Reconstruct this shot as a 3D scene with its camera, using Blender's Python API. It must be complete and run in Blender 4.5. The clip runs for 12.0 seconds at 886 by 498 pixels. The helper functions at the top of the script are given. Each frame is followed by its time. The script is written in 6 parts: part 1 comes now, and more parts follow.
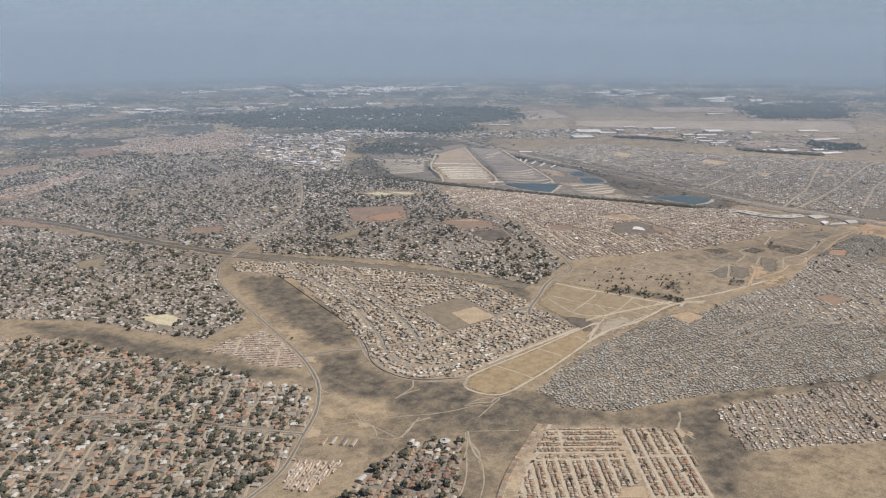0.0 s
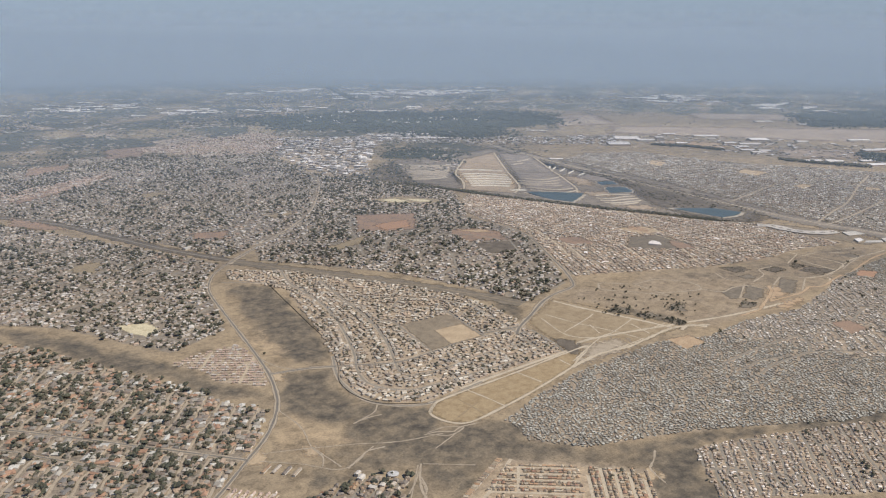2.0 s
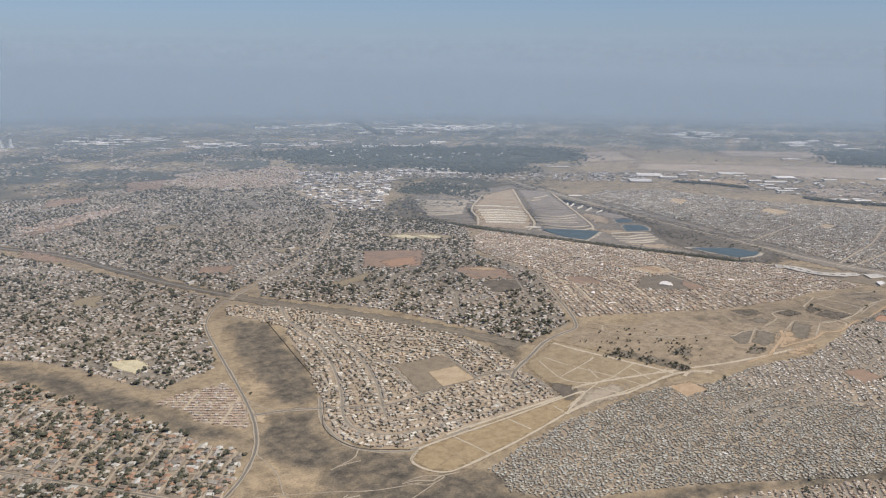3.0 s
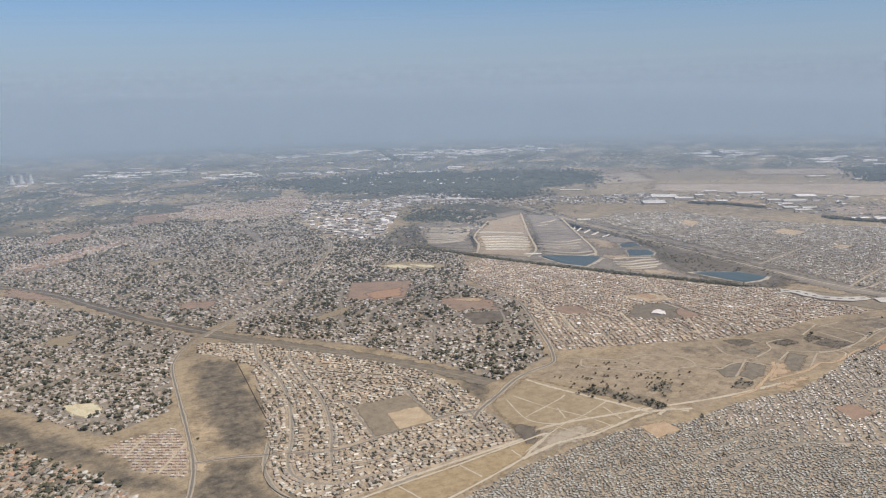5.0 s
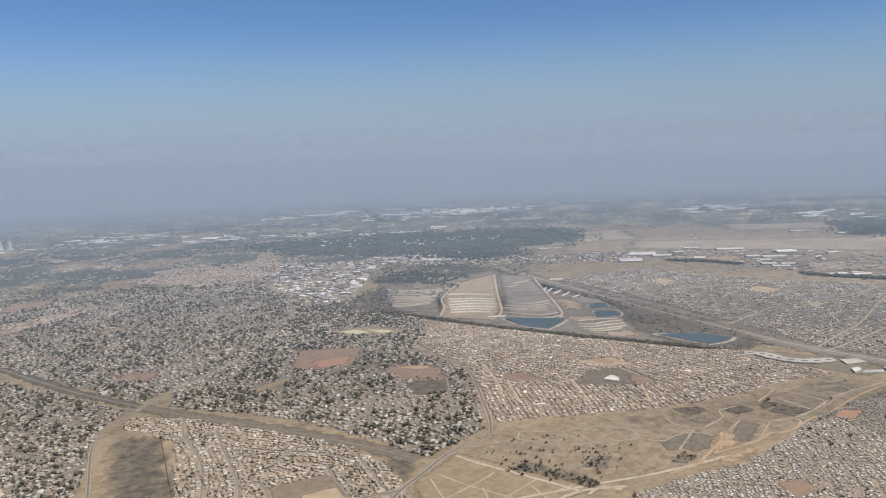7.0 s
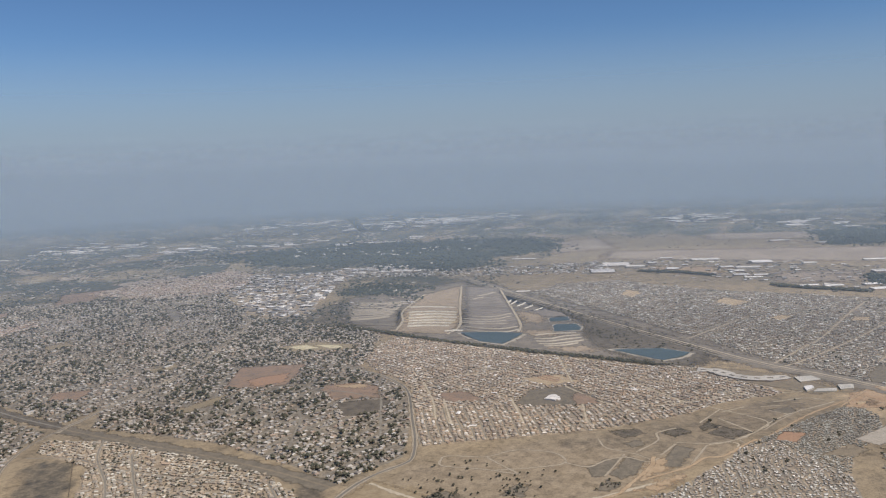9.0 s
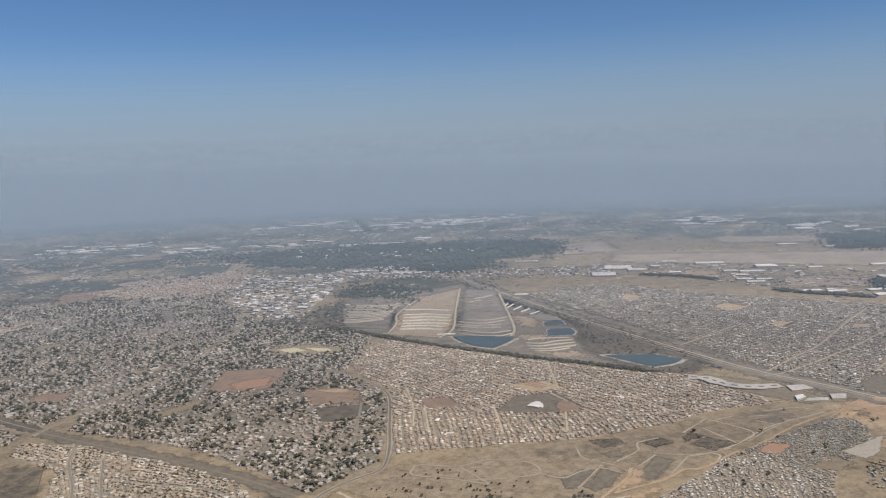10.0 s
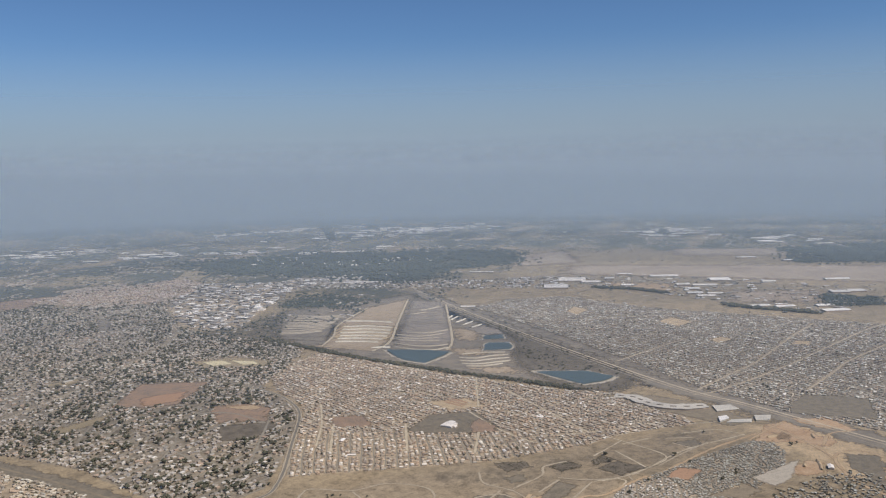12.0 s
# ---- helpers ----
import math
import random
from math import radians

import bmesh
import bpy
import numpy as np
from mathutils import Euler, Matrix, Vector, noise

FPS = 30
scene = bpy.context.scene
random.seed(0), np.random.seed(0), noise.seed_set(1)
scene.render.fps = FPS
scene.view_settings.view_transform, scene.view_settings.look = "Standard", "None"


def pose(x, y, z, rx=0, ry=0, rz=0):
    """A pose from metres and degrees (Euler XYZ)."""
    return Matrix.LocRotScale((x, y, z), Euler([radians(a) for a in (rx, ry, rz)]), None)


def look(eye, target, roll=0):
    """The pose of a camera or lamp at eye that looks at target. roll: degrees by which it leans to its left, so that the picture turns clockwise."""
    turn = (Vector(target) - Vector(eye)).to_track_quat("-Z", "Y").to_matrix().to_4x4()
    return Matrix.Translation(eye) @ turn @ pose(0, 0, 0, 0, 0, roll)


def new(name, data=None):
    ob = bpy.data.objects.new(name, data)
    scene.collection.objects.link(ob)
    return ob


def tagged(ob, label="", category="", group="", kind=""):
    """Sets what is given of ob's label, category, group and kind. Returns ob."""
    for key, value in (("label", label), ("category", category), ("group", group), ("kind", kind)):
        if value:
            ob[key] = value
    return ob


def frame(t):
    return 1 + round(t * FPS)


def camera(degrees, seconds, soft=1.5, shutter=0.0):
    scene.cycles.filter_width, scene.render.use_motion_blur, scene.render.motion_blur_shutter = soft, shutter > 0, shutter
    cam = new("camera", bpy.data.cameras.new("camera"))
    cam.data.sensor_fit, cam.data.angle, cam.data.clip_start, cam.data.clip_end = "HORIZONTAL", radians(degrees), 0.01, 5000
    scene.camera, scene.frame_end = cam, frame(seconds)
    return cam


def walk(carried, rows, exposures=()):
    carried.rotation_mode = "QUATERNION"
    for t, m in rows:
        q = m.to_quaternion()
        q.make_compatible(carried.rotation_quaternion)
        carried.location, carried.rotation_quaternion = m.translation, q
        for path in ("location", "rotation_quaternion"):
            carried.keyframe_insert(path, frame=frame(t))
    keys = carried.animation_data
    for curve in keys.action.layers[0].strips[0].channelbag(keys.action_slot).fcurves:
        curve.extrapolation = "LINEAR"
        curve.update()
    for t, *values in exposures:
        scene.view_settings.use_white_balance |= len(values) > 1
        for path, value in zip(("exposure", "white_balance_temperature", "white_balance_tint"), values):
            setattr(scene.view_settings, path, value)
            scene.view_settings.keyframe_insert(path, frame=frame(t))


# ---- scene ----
cam = camera(54.21, 12.0, soft=1.2)
# seconds, eye x y z, turn about x, y and z in degrees
PATH = [
    (0, -0.62, -0.25, 240.24, 75.284, 0.126, -42.457),
    (0.5, 16.53, -3.00, 240.21, 76.982, -0.413, -41.840),
    (1, 33.77, -5.63, 240.19, 76.621, -0.692, -40.740),
    (1.5, 51.11, -8.15, 240.16, 75.647, -0.237, -39.611),
    (2, 68.52, -10.57, 240.14, 75.465, -0.074, -38.505),
    (2.5, 86.01, -12.91, 240.11, 75.600, 0.072, -37.455),
    (3, 103.57, -15.19, 240.08, 77.707, -0.257, -36.218),
    (3.2, 110.61, -16.08, 240.07, 78.142, -0.174, -35.682),
    (4.8, 167.26, -22.97, 239.99, 78.377, 1.230, -33.183),
    (5, 174.37, -23.81, 239.98, 79.304, 1.384, -33.844),
    (5.5, 192.18, -25.91, 239.95, 80.619, 1.465, -33.802),
    (6, 210.02, -28.02, 239.93, 80.618, 1.606, -33.398),
    (6.5, 227.88, -30.13, 239.90, 81.147, 1.830, -32.979),
    (7, 245.76, -32.28, 239.88, 83.145, 2.307, -33.593),
    (7.2, 252.91, -33.15, 239.87, 83.742, 2.401, -33.342),
    (8.8, 310.16, -40.41, 239.78, 83.541, 2.625, -33.145),
    (9, 317.32, -41.36, 239.77, 83.669, 2.426, -33.500),
    (9.5, 335.18, -43.82, 239.75, 83.691, 2.310, -33.545),
    (10, 353.03, -46.38, 239.72, 83.737, 2.208, -32.386),
    (10.5, 370.85, -49.05, 239.69, 83.891, 1.933, -31.232),
    (11, 388.64, -51.84, 239.67, 83.944, 1.888, -30.498),
    (11.5, 406.38, -54.77, 239.64, 84.157, 1.847, -31.173),
    (12, 424.08, -57.85, 239.62, 84.203, 1.470, -33.286),
]
walk(cam, [(t, pose(*p)) for t, *p in PATH], exposures=[(0, -0.10), (3, -0.08), (5, -0.02), (7, -0.07), (9, -0.25), (12, -0.25)])

# ---------------------------------------------------------------- light
SUN_UP, SUN_FROM = 52.0, 152.0          # degrees above the horizon; compass turn of the sun, counted from +y towards +x
scene.view_settings.exposure = 0.0
world = bpy.data.worlds.new("sky")
scene.world = world
world.use_nodes = True
wn = world.node_tree
sky = wn.nodes.new("ShaderNodeTexSky")
sky.sky_type, sky.sun_disc = "NISHITA", False
sky.sun_elevation, sky.sun_rotation = radians(SUN_UP), radians(SUN_FROM)
sky.altitude, sky.air_density, sky.dust_density, sky.ozone_density = 1600, 0.95, 0.4, 1.6
wn.nodes["Background"].inputs["Strength"].default_value = 0.074
cool = wn.nodes.new("ShaderNodeMix")
cool.data_type, cool.blend_type = "RGBA", "MULTIPLY"
cool.inputs[0].default_value, cool.inputs[7].default_value = 1.0, (0.755, 1.0, 1.30, 1.0)
wn.links.new(sky.outputs[0], cool.inputs[6])
wn.links.new(cool.outputs[2], wn.nodes["Background"].inputs["Color"])
sun = new("sun", bpy.data.lights.new("sun", "SUN"))
sun.data.energy, sun.data.angle, sun.data.color = 4.2, radians(0.6), (1.0, 0.955, 0.885)
sun.matrix_world = look((300, 300, 900), Vector((300, 300, 900)) - Vector((math.sin(radians(SUN_FROM)) * math.cos(radians(SUN_UP)), math.cos(radians(SUN_FROM)) * math.cos(radians(SUN_UP)), math.sin(radians(SUN_UP)))))

# ---------------------------------------------------------------- materials
SHEEN = 0.08


class Nodes:
    """A short hand for the nodes of one material."""

    def __init__(self, name):
        self.mat = bpy.data.materials.new(name)
        self.mat.use_nodes = True
        self.tree = self.mat.node_tree
        self.bsdf = self.tree.nodes["Principled BSDF"]

    def add(self, kind, ins=(), **props):
        n = self.tree.nodes.new("ShaderNode" + kind)
        for k, v in props.items():
            setattr(n, k, v)
        for k, v in dict(ins).items():
            self.put(v, n.inputs[k])
        return n

    def put(self, v, socket):
        if isinstance(v, bpy.types.NodeSocket):
            self.tree.links.new(v, socket)
        elif isinstance(v, bpy.types.Node):
            self.tree.links.new(v.outputs[0], socket)
        else:
            socket.default_value = (*v, 1.0) if isinstance(v, tuple) and len(v) == 3 and socket.type == "RGBA" else v

    def noise(self, size, detail=4.0, rough=0.6):
        pos = self.add("NewGeometry").outputs["Position"]
        return self.add("TexNoise", {"Vector": pos, "Scale": 1.0 / size, "Detail": detail, "Roughness": rough}).outputs["Fac"]

    def span(self, v, lo, hi, a=0.0, b=1.0):
        return self.add("MapRange", {"Value": v, "From Min": lo, "From Max": hi, "To Min": a, "To Max": b}).outputs[0]

    def mix(self, fac, a, b, blend="MIX"):
        n = self.add("Mix", data_type="RGBA", blend_type=blend)
        self.put(fac, n.inputs[0]), self.put(a, n.inputs[6]), self.put(b, n.inputs[7])
        return n.outputs[2]

    def math(self, op, a, b=0.0):
        return self.add("Math", {0: a, 1: b}, operation=op).outputs[0]

    def ramp(self, v, colours, interpolation="CONSTANT"):
        n = self.add("ValToRGB", {"Fac": v})
        r = n.color_ramp
        r.interpolation = interpolation
        while len(r.elements) < len(colours):
            r.elements.new(1.0)
        for i, c in enumerate(colours):
            r.elements[i].position = i / len(colours)
            r.elements[i].color = (*c, 1.0)
        return n.outputs["Color"]

    def finish(self, colour, rough=0.9, sheen=None, bump=None, depth=0.1, metal=0.0, specular=0.3):
        b = self.bsdf
        self.put(colour, b.inputs["Base Color"])
        self.put(rough, b.inputs["Roughness"])
        b.inputs["Metallic"].default_value = metal
        b.inputs["Specular IOR Level"].default_value = specular
        b.inputs["Sheen Weight"].default_value = SHEEN if sheen is None else sheen
        b.inputs["Sheen Roughness"].default_value = 0.35
        if bump is not None:
            self.put(self.add("Bump", {"Height": bump, "Distance": depth, "Strength": 0.6}), b.inputs["Normal"])
        return self.mat


def earth(name, colours, size=9.0, fine=0.8, rough=0.95, contrast=0.5):
    """Bare ground or grass: broad stains, and a fine grain over them."""
    n = Nodes(name)
    broad = n.span(n.noise(size, 6.0, 0.65), 0.5 - contrast / 2, 0.5 + contrast / 2)
    c = n.ramp(broad, colours, "LINEAR")
    grain = n.noise(fine, 4.0, 0.7)
    c = n.mix(0.75, c, n.ramp(n.span(grain, 0.3, 0.7), [(0.62, 0.62, 0.62), (1.0, 1.0, 1.0), (1.25, 1.25, 1.25)], "LINEAR"), "MULTIPLY")
    mat = n.finish(c, rough, bump=grain, depth=0.15)
    # towards a border the cover thins out in tufts and the ground below shows through
    bare = n.add("Attribute", attribute_name="bare").outputs["Fac"]
    tuft = n.math("MULTIPLY", n.math("SUBTRACT", n.noise(3.2, 5.0, 0.7), 0.5), 1.3)
    thin = n.span(n.math("ADD", bare, tuft), 0.25, 0.75)
    m = n.add("MixShader", {0: thin, 1: n.bsdf.outputs[0], 2: n.add("BsdfTransparent").outputs[0]})
    n.tree.links.new(m.outputs[0], n.tree.nodes["Material Output"].inputs[0])
    return mat


def palette(name, colours, rough=0.8, wear=0.35, metal=0.0, specular=0.3, street_wear=0.9):
    """One surface in several colours: each thing, or each piece of a joined mesh, takes one of them."""
    n = Nodes(name)
    pick = n.math("FRACT", n.math("ADD", n.add("ObjectInfo").outputs["Random"], n.add("NewGeometry").outputs["Random Per Island"]))
    c = n.ramp(pick, colours)
    stain = n.ramp(n.span(n.noise(1.1, 5.0, 0.7), 0.3, 0.72), [(1 - wear,) * 3, (1.0, 1.0, 1.0), (1 + wear * 0.4,) * 3], "LINEAR")
    c = n.mix(1.0, c, stain, "MULTIPLY")
    age = n.ramp(n.span(n.noise(26, 4.0, 0.65), 0.33, 0.67), [(0.76, 0.75, 0.735), (0.98, 0.98, 0.98), (1.16, 1.15, 1.13)], "LINEAR")
    return n.finish(n.mix(street_wear, c, age, "MULTIPLY"), rough, metal=metal, specular=specular)


def grey(v, warm=0.0):
    return (v * (1 + warm), v, v * (1 - warm))


ROOF_TILE = palette("roof_tile", [(0.299, 0.168, 0.100), (0.238, 0.185, 0.137), (0.334, 0.227, 0.141), (0.194, 0.147, 0.108), (0.299, 0.239, 0.178), (0.378, 0.286, 0.199), (0.194, 0.160, 0.129), (0.317, 0.181, 0.124), (0.458, 0.386, 0.303), (0.290, 0.223, 0.158), (0.255, 0.214, 0.174), (0.352, 0.281, 0.207)])
ROOF_SUBURB = palette("roof_suburb_tile", [(0.335, 0.200, 0.127), (0.335, 0.270, 0.202), (0.265, 0.219, 0.168), (0.372, 0.223, 0.144), (0.298, 0.260, 0.209), (0.428, 0.381, 0.311), (0.242, 0.191, 0.147), (0.363, 0.265, 0.191), (0.521, 0.484, 0.414), (0.288, 0.242, 0.191), (0.223, 0.200, 0.171), (0.400, 0.288, 0.196)])
ROOF_LEAFY = palette("roof_tile_weathered", [(0.330, 0.275, 0.222), (0.400, 0.345, 0.290), (0.285, 0.240, 0.198), (0.380, 0.272, 0.200), (0.470, 0.415, 0.355), (0.310, 0.272, 0.232), (0.410, 0.342, 0.278), (0.580, 0.525, 0.460), (0.260, 0.225, 0.192), (0.420, 0.360, 0.300), (0.350, 0.310, 0.270), (0.500, 0.445, 0.385)])
ROOF_TOWN = palette("roof_sheet_and_tile", [(0.457, 0.319, 0.214), (0.520, 0.427, 0.325), (0.425, 0.319, 0.228), (0.372, 0.299, 0.228), (0.499, 0.360, 0.246), (0.616, 0.522, 0.415), (0.467, 0.345, 0.240), (0.319, 0.253, 0.194), (0.551, 0.457, 0.344), (0.765, 0.680, 0.575), (0.488, 0.385, 0.285), (0.434, 0.351, 0.266)])
TANFIELD = earth("tan_dry_field", [(0.27, 0.20, 0.14), (0.345, 0.262, 0.188), (0.42, 0.328, 0.24)], 70, 6.0, contrast=0.55)
ORANGE = earth("orange_bare_earth", [(0.34, 0.232, 0.14), (0.42, 0.288, 0.172), (0.48, 0.345, 0.215)], 7, 0.9, contrast=0.6)
DIGEARTH = earth("bright_orange_diggings", [(0.35, 0.22, 0.125), (0.43, 0.275, 0.16), (0.50, 0.345, 0.215)], 8, 0.9, contrast=0.6)
PALESOIL = earth("pale_tipped_soil", [(0.37, 0.308, 0.235), (0.47, 0.398, 0.308)], 10, 1.4)
SCRUB = earth("scorched_scrub_ground", [(0.12, 0.10, 0.075), (0.175, 0.145, 0.105), (0.235, 0.19, 0.135)], 6, 0.8, contrast=0.6)
BROWN = earth("brown_dry_ground", [(0.17, 0.132, 0.09), (0.23, 0.18, 0.122), (0.29, 0.23, 0.155)], 7, 0.8, contrast=0.6)
ROOF_ROWS = palette("roof_row_tile", [(0.425, 0.265, 0.157), (0.342, 0.253, 0.174), (0.472, 0.322, 0.202), (0.389, 0.230, 0.151), (0.366, 0.299, 0.213), (0.448, 0.345, 0.235), (0.531, 0.437, 0.314), (0.307, 0.230, 0.162), (0.401, 0.322, 0.224)])
ROOF_PINK = palette("roof_pink_tile", [(0.456, 0.332, 0.260), (0.485, 0.383, 0.307), (0.427, 0.316, 0.250), (0.466, 0.347, 0.270), (0.563, 0.490, 0.416)])
ROOF_MID = palette("roof_mixed_tile", [(0.420, 0.328, 0.235), (0.500, 0.424, 0.325), (0.370, 0.293, 0.212), (0.310, 0.253, 0.195), (0.460, 0.348, 0.245), (0.560, 0.490, 0.385), (0.400, 0.328, 0.250), (0.280, 0.230, 0.175), (0.490, 0.409, 0.310), (0.630, 0.566, 0.460), (0.350, 0.303, 0.240), (0.440, 0.369, 0.285)])
ROOF_FAR = palette("roof_faded_sheet", [(0.439, 0.371, 0.290), (0.548, 0.488, 0.407), (0.330, 0.273, 0.214), (0.483, 0.387, 0.290), (0.658, 0.601, 0.509), (0.384, 0.333, 0.269), (0.286, 0.242, 0.193), (0.790, 0.730, 0.631), (0.461, 0.413, 0.341), (0.417, 0.322, 0.240)])
ROOF_SHACK = palette("roof_rusty_sheet", [(0.364, 0.330, 0.262), (0.429, 0.397, 0.323), (0.294, 0.258, 0.198), (0.470, 0.438, 0.363), (0.244, 0.209, 0.154), (0.390, 0.357, 0.288), (0.539, 0.507, 0.427), (0.325, 0.268, 0.190), (0.414, 0.384, 0.315), (0.275, 0.236, 0.177), (0.444, 0.414, 0.339), (0.345, 0.303, 0.234)], rough=0.8)
ROOF_SHED = palette("roof_white_sheet", [grey(0.38, .12), grey(0.78, .09), grey(0.25, .13), grey(0.74, .09), grey(0.31, .12), grey(0.18, .13), grey(0.22, .13), grey(0.80, .08), grey(0.62, .12), grey(0.27, .15), grey(0.33, .12), grey(0.62, .10)], rough=0.85)
ROOF_WHITE = palette("roof_bright_sheet", [grey(0.78, .11), grey(0.82, .09), grey(0.72, .12), grey(0.70, .10)], rough=0.85, wear=0.12)
WALL_PLASTER = palette("wall_plaster", [(0.44, 0.365, 0.28), (0.50, 0.44, 0.35), (0.40, 0.315, 0.235), (0.56, 0.51, 0.43), (0.35, 0.285, 0.22), (0.46, 0.36, 0.275)])
WALL_SHACK = palette("wall_rusty_sheet", [(0.290, 0.262, 0.220), (0.240, 0.215, 0.180), (0.280, 0.225, 0.165), (0.340, 0.315, 0.275), (0.250, 0.235, 0.205)])
LEAF = palette("leaves_dry_season", [(0.074, 0.071, 0.047), (0.095, 0.090, 0.059), (0.062, 0.062, 0.045), (0.120, 0.104, 0.069), (0.088, 0.087, 0.057), (0.140, 0.117, 0.081), (0.068, 0.070, 0.052)], rough=0.85, wear=0.4)
# paler, bluer leaves for far trees: distance haze painted into their colour
HAZY_LEAF = palette("haze_tinted_leaves", [(0.076, 0.088, 0.074), (0.092, 0.104, 0.088), (0.084, 0.095, 0.082), (0.104, 0.113, 0.098)], rough=0.85, wear=0.25)
ROOF_GREY = palette("roof_pale_grey_sheet", [(0.515, 0.458, 0.386), (0.561, 0.503, 0.424)], rough=0.7)
CONCRETE = palette("weathered_concrete", [(0.45, 0.43, 0.40), (0.42, 0.41, 0.39)])
BARK = palette("bark", [(0.13, 0.10, 0.075), (0.11, 0.09, 0.07)])
TAR = earth("asphalt", [(0.150, 0.130, 0.104), (0.205, 0.178, 0.142)], 12, 1.0)
STREET = earth("worn_street", [(0.20, 0.17, 0.135), (0.28, 0.24, 0.185)], 10, 1.2)
LANE = earth("dark_lane", [(0.13, 0.112, 0.088), (0.20, 0.172, 0.135)], 10, 1.2)
DUST = earth("pale_dust", [(0.40, 0.32, 0.22), (0.52, 0.425, 0.30)], 8, 0.8)
VERGE = earth("dusty_verge", [(0.32, 0.255, 0.175), (0.41, 0.33, 0.235)], 8, 0.8)
SAND = earth("ochre_sand", [(0.35, 0.25, 0.155), (0.43, 0.315, 0.195), (0.50, 0.375, 0.235)], 10, 1.0, contrast=0.6)
PALE = earth("pale_pitch", [(0.44, 0.36, 0.215), (0.55, 0.46, 0.285), (0.63, 0.535, 0.345)], 8, 1.0, contrast=0.6)
STRAW = earth("golden_grass", [(0.25, 0.172, 0.092), (0.325, 0.232, 0.128), (0.40, 0.295, 0.168)], 5, 0.7, contrast=0.55)
FALLOW = earth("fallow_grass", [(0.225, 0.162, 0.095), (0.295, 0.218, 0.13), (0.365, 0.277, 0.17)], 6, 0.7, contrast=0.55)
MINESOIL = earth("brown_mine_soil", [(0.125, 0.105, 0.084), (0.19, 0.158, 0.123), (0.27, 0.222, 0.168)], 24, 1.6, contrast=0.65)
RED = earth("red_earth", [(0.21, 0.162, 0.12), (0.27, 0.192, 0.135), (0.34, 0.225, 0.15)], 13, 1.0, contrast=0.5)
REDCORE = earth("bright_red_earth", [(0.33, 0.21, 0.135), (0.41, 0.245, 0.15)], 12, 1.2)
BURNT = earth("burnt_grass", [(0.077, 0.064, 0.051), (0.123, 0.101, 0.076), (0.184, 0.149, 0.108)], 9, 1.0, contrast=0.6)
DRY = earth("dry_grass_field", [(0.22, 0.17, 0.11), (0.31, 0.24, 0.15)], 16, 1.0)
GREYSOIL = earth("grey_tailings", [(0.184, 0.154, 0.128), (0.254, 0.213, 0.175), (0.313, 0.260, 0.209)], 18, 1.6, contrast=0.6)
TAILINGS = earth("tan_tailings", [(0.285, 0.212, 0.142), (0.36, 0.272, 0.184), (0.43, 0.33, 0.228)], 16, 1.6, contrast=0.55)
BENCH = earth("white_tailings_bench", [(0.50, 0.43, 0.335), (0.64, 0.56, 0.445), (0.74, 0.665, 0.54)], 9, 2.0, contrast=0.6)


def water_material():
    n = Nodes("pond_water")
    m = n.finish((0.092, 0.122, 0.122), 0.42, sheen=0.0, bump=n.noise(1.5), depth=0.02, specular=0.3)
    return m


WATER = water_material()

# ---------------------------------------------------------------- the lie of the land
BUMPS = [(640, 800, 160, 13.2), (740, 600, 170, 3.9), (500, 470, 120, 1.8), (400, 620, 170, -1.3), (1000, 1000, 260, -5.8), (1110, 560, 190, -6.3), (930, 1300, 260, -2.3), (450, 800, 150, -10.0), (250, 420, 200, -3.7), (1450, 1000, 350, -0.6)]


def ground_z(x, y):
    x, y = np.asarray(x, float), np.asarray(y, float)
    z = np.zeros(np.broadcast(x, y).shape)
    for a, b, s, h in BUMPS:
        z = z + h * np.exp(-((x - a) ** 2 + (y - b) ** 2) / (2 * s * s))
    return z


def inside(poly, x, y):
    """Which points lie within a polygon."""
    r = np.zeros(np.shape(x), bool)
    for (ax, ay), (bx, by) in zip(poly, poly[1:] + poly[:1]):
        if ay != by:
            r ^= ((ay > y) != (by > y)) & (x < (bx - ax) * (y - ay) / (by - ay) + ax)
    return r


def line_gap(points, x, y, closed=False):
    """The distance of each point from a line of points."""
    d = np.full(np.shape(x), 1e9)
    for (ax, ay), (bx, by) in zip(points, points[1:] + (points[:1] if closed else [])):
        L = (bx - ax) ** 2 + (by - ay) ** 2 + 1e-9
        k = np.clip(((x - ax) * (bx - ax) + (y - ay) * (by - ay)) / L, 0, 1)
        d = np.minimum(d, np.hypot(x - ax - k * (bx - ax), y - ay - k * (by - ay)))
    return d


def ripple(x, y, size):
    """A cheap smooth unevenness, about -1 to 1."""
    x, y = x / size, y / size
    return (np.sin(1.7 * x + 2.1 * np.sin(0.9 * y)) + np.sin(2.3 * y + 1.7 * np.sin(1.1 * x + 1)) + np.sin(3.1 * x - 2.7 * y + 2 * np.sin(1.3 * y))) / 3


def soft_mask(poly, x, y, edge, rough=1.0):
    d = line_gap(poly, x, y, True) * np.where(inside(poly, x, y), 1, -1)
    d = d + rough * edge * (0.8 * ripple(x, y, edge * 2.2) + 0.6 * ripple(x + 37, y - 11, edge * 0.9))
    return np.clip(d / edge * 0.5 + 0.5, 0, 1)


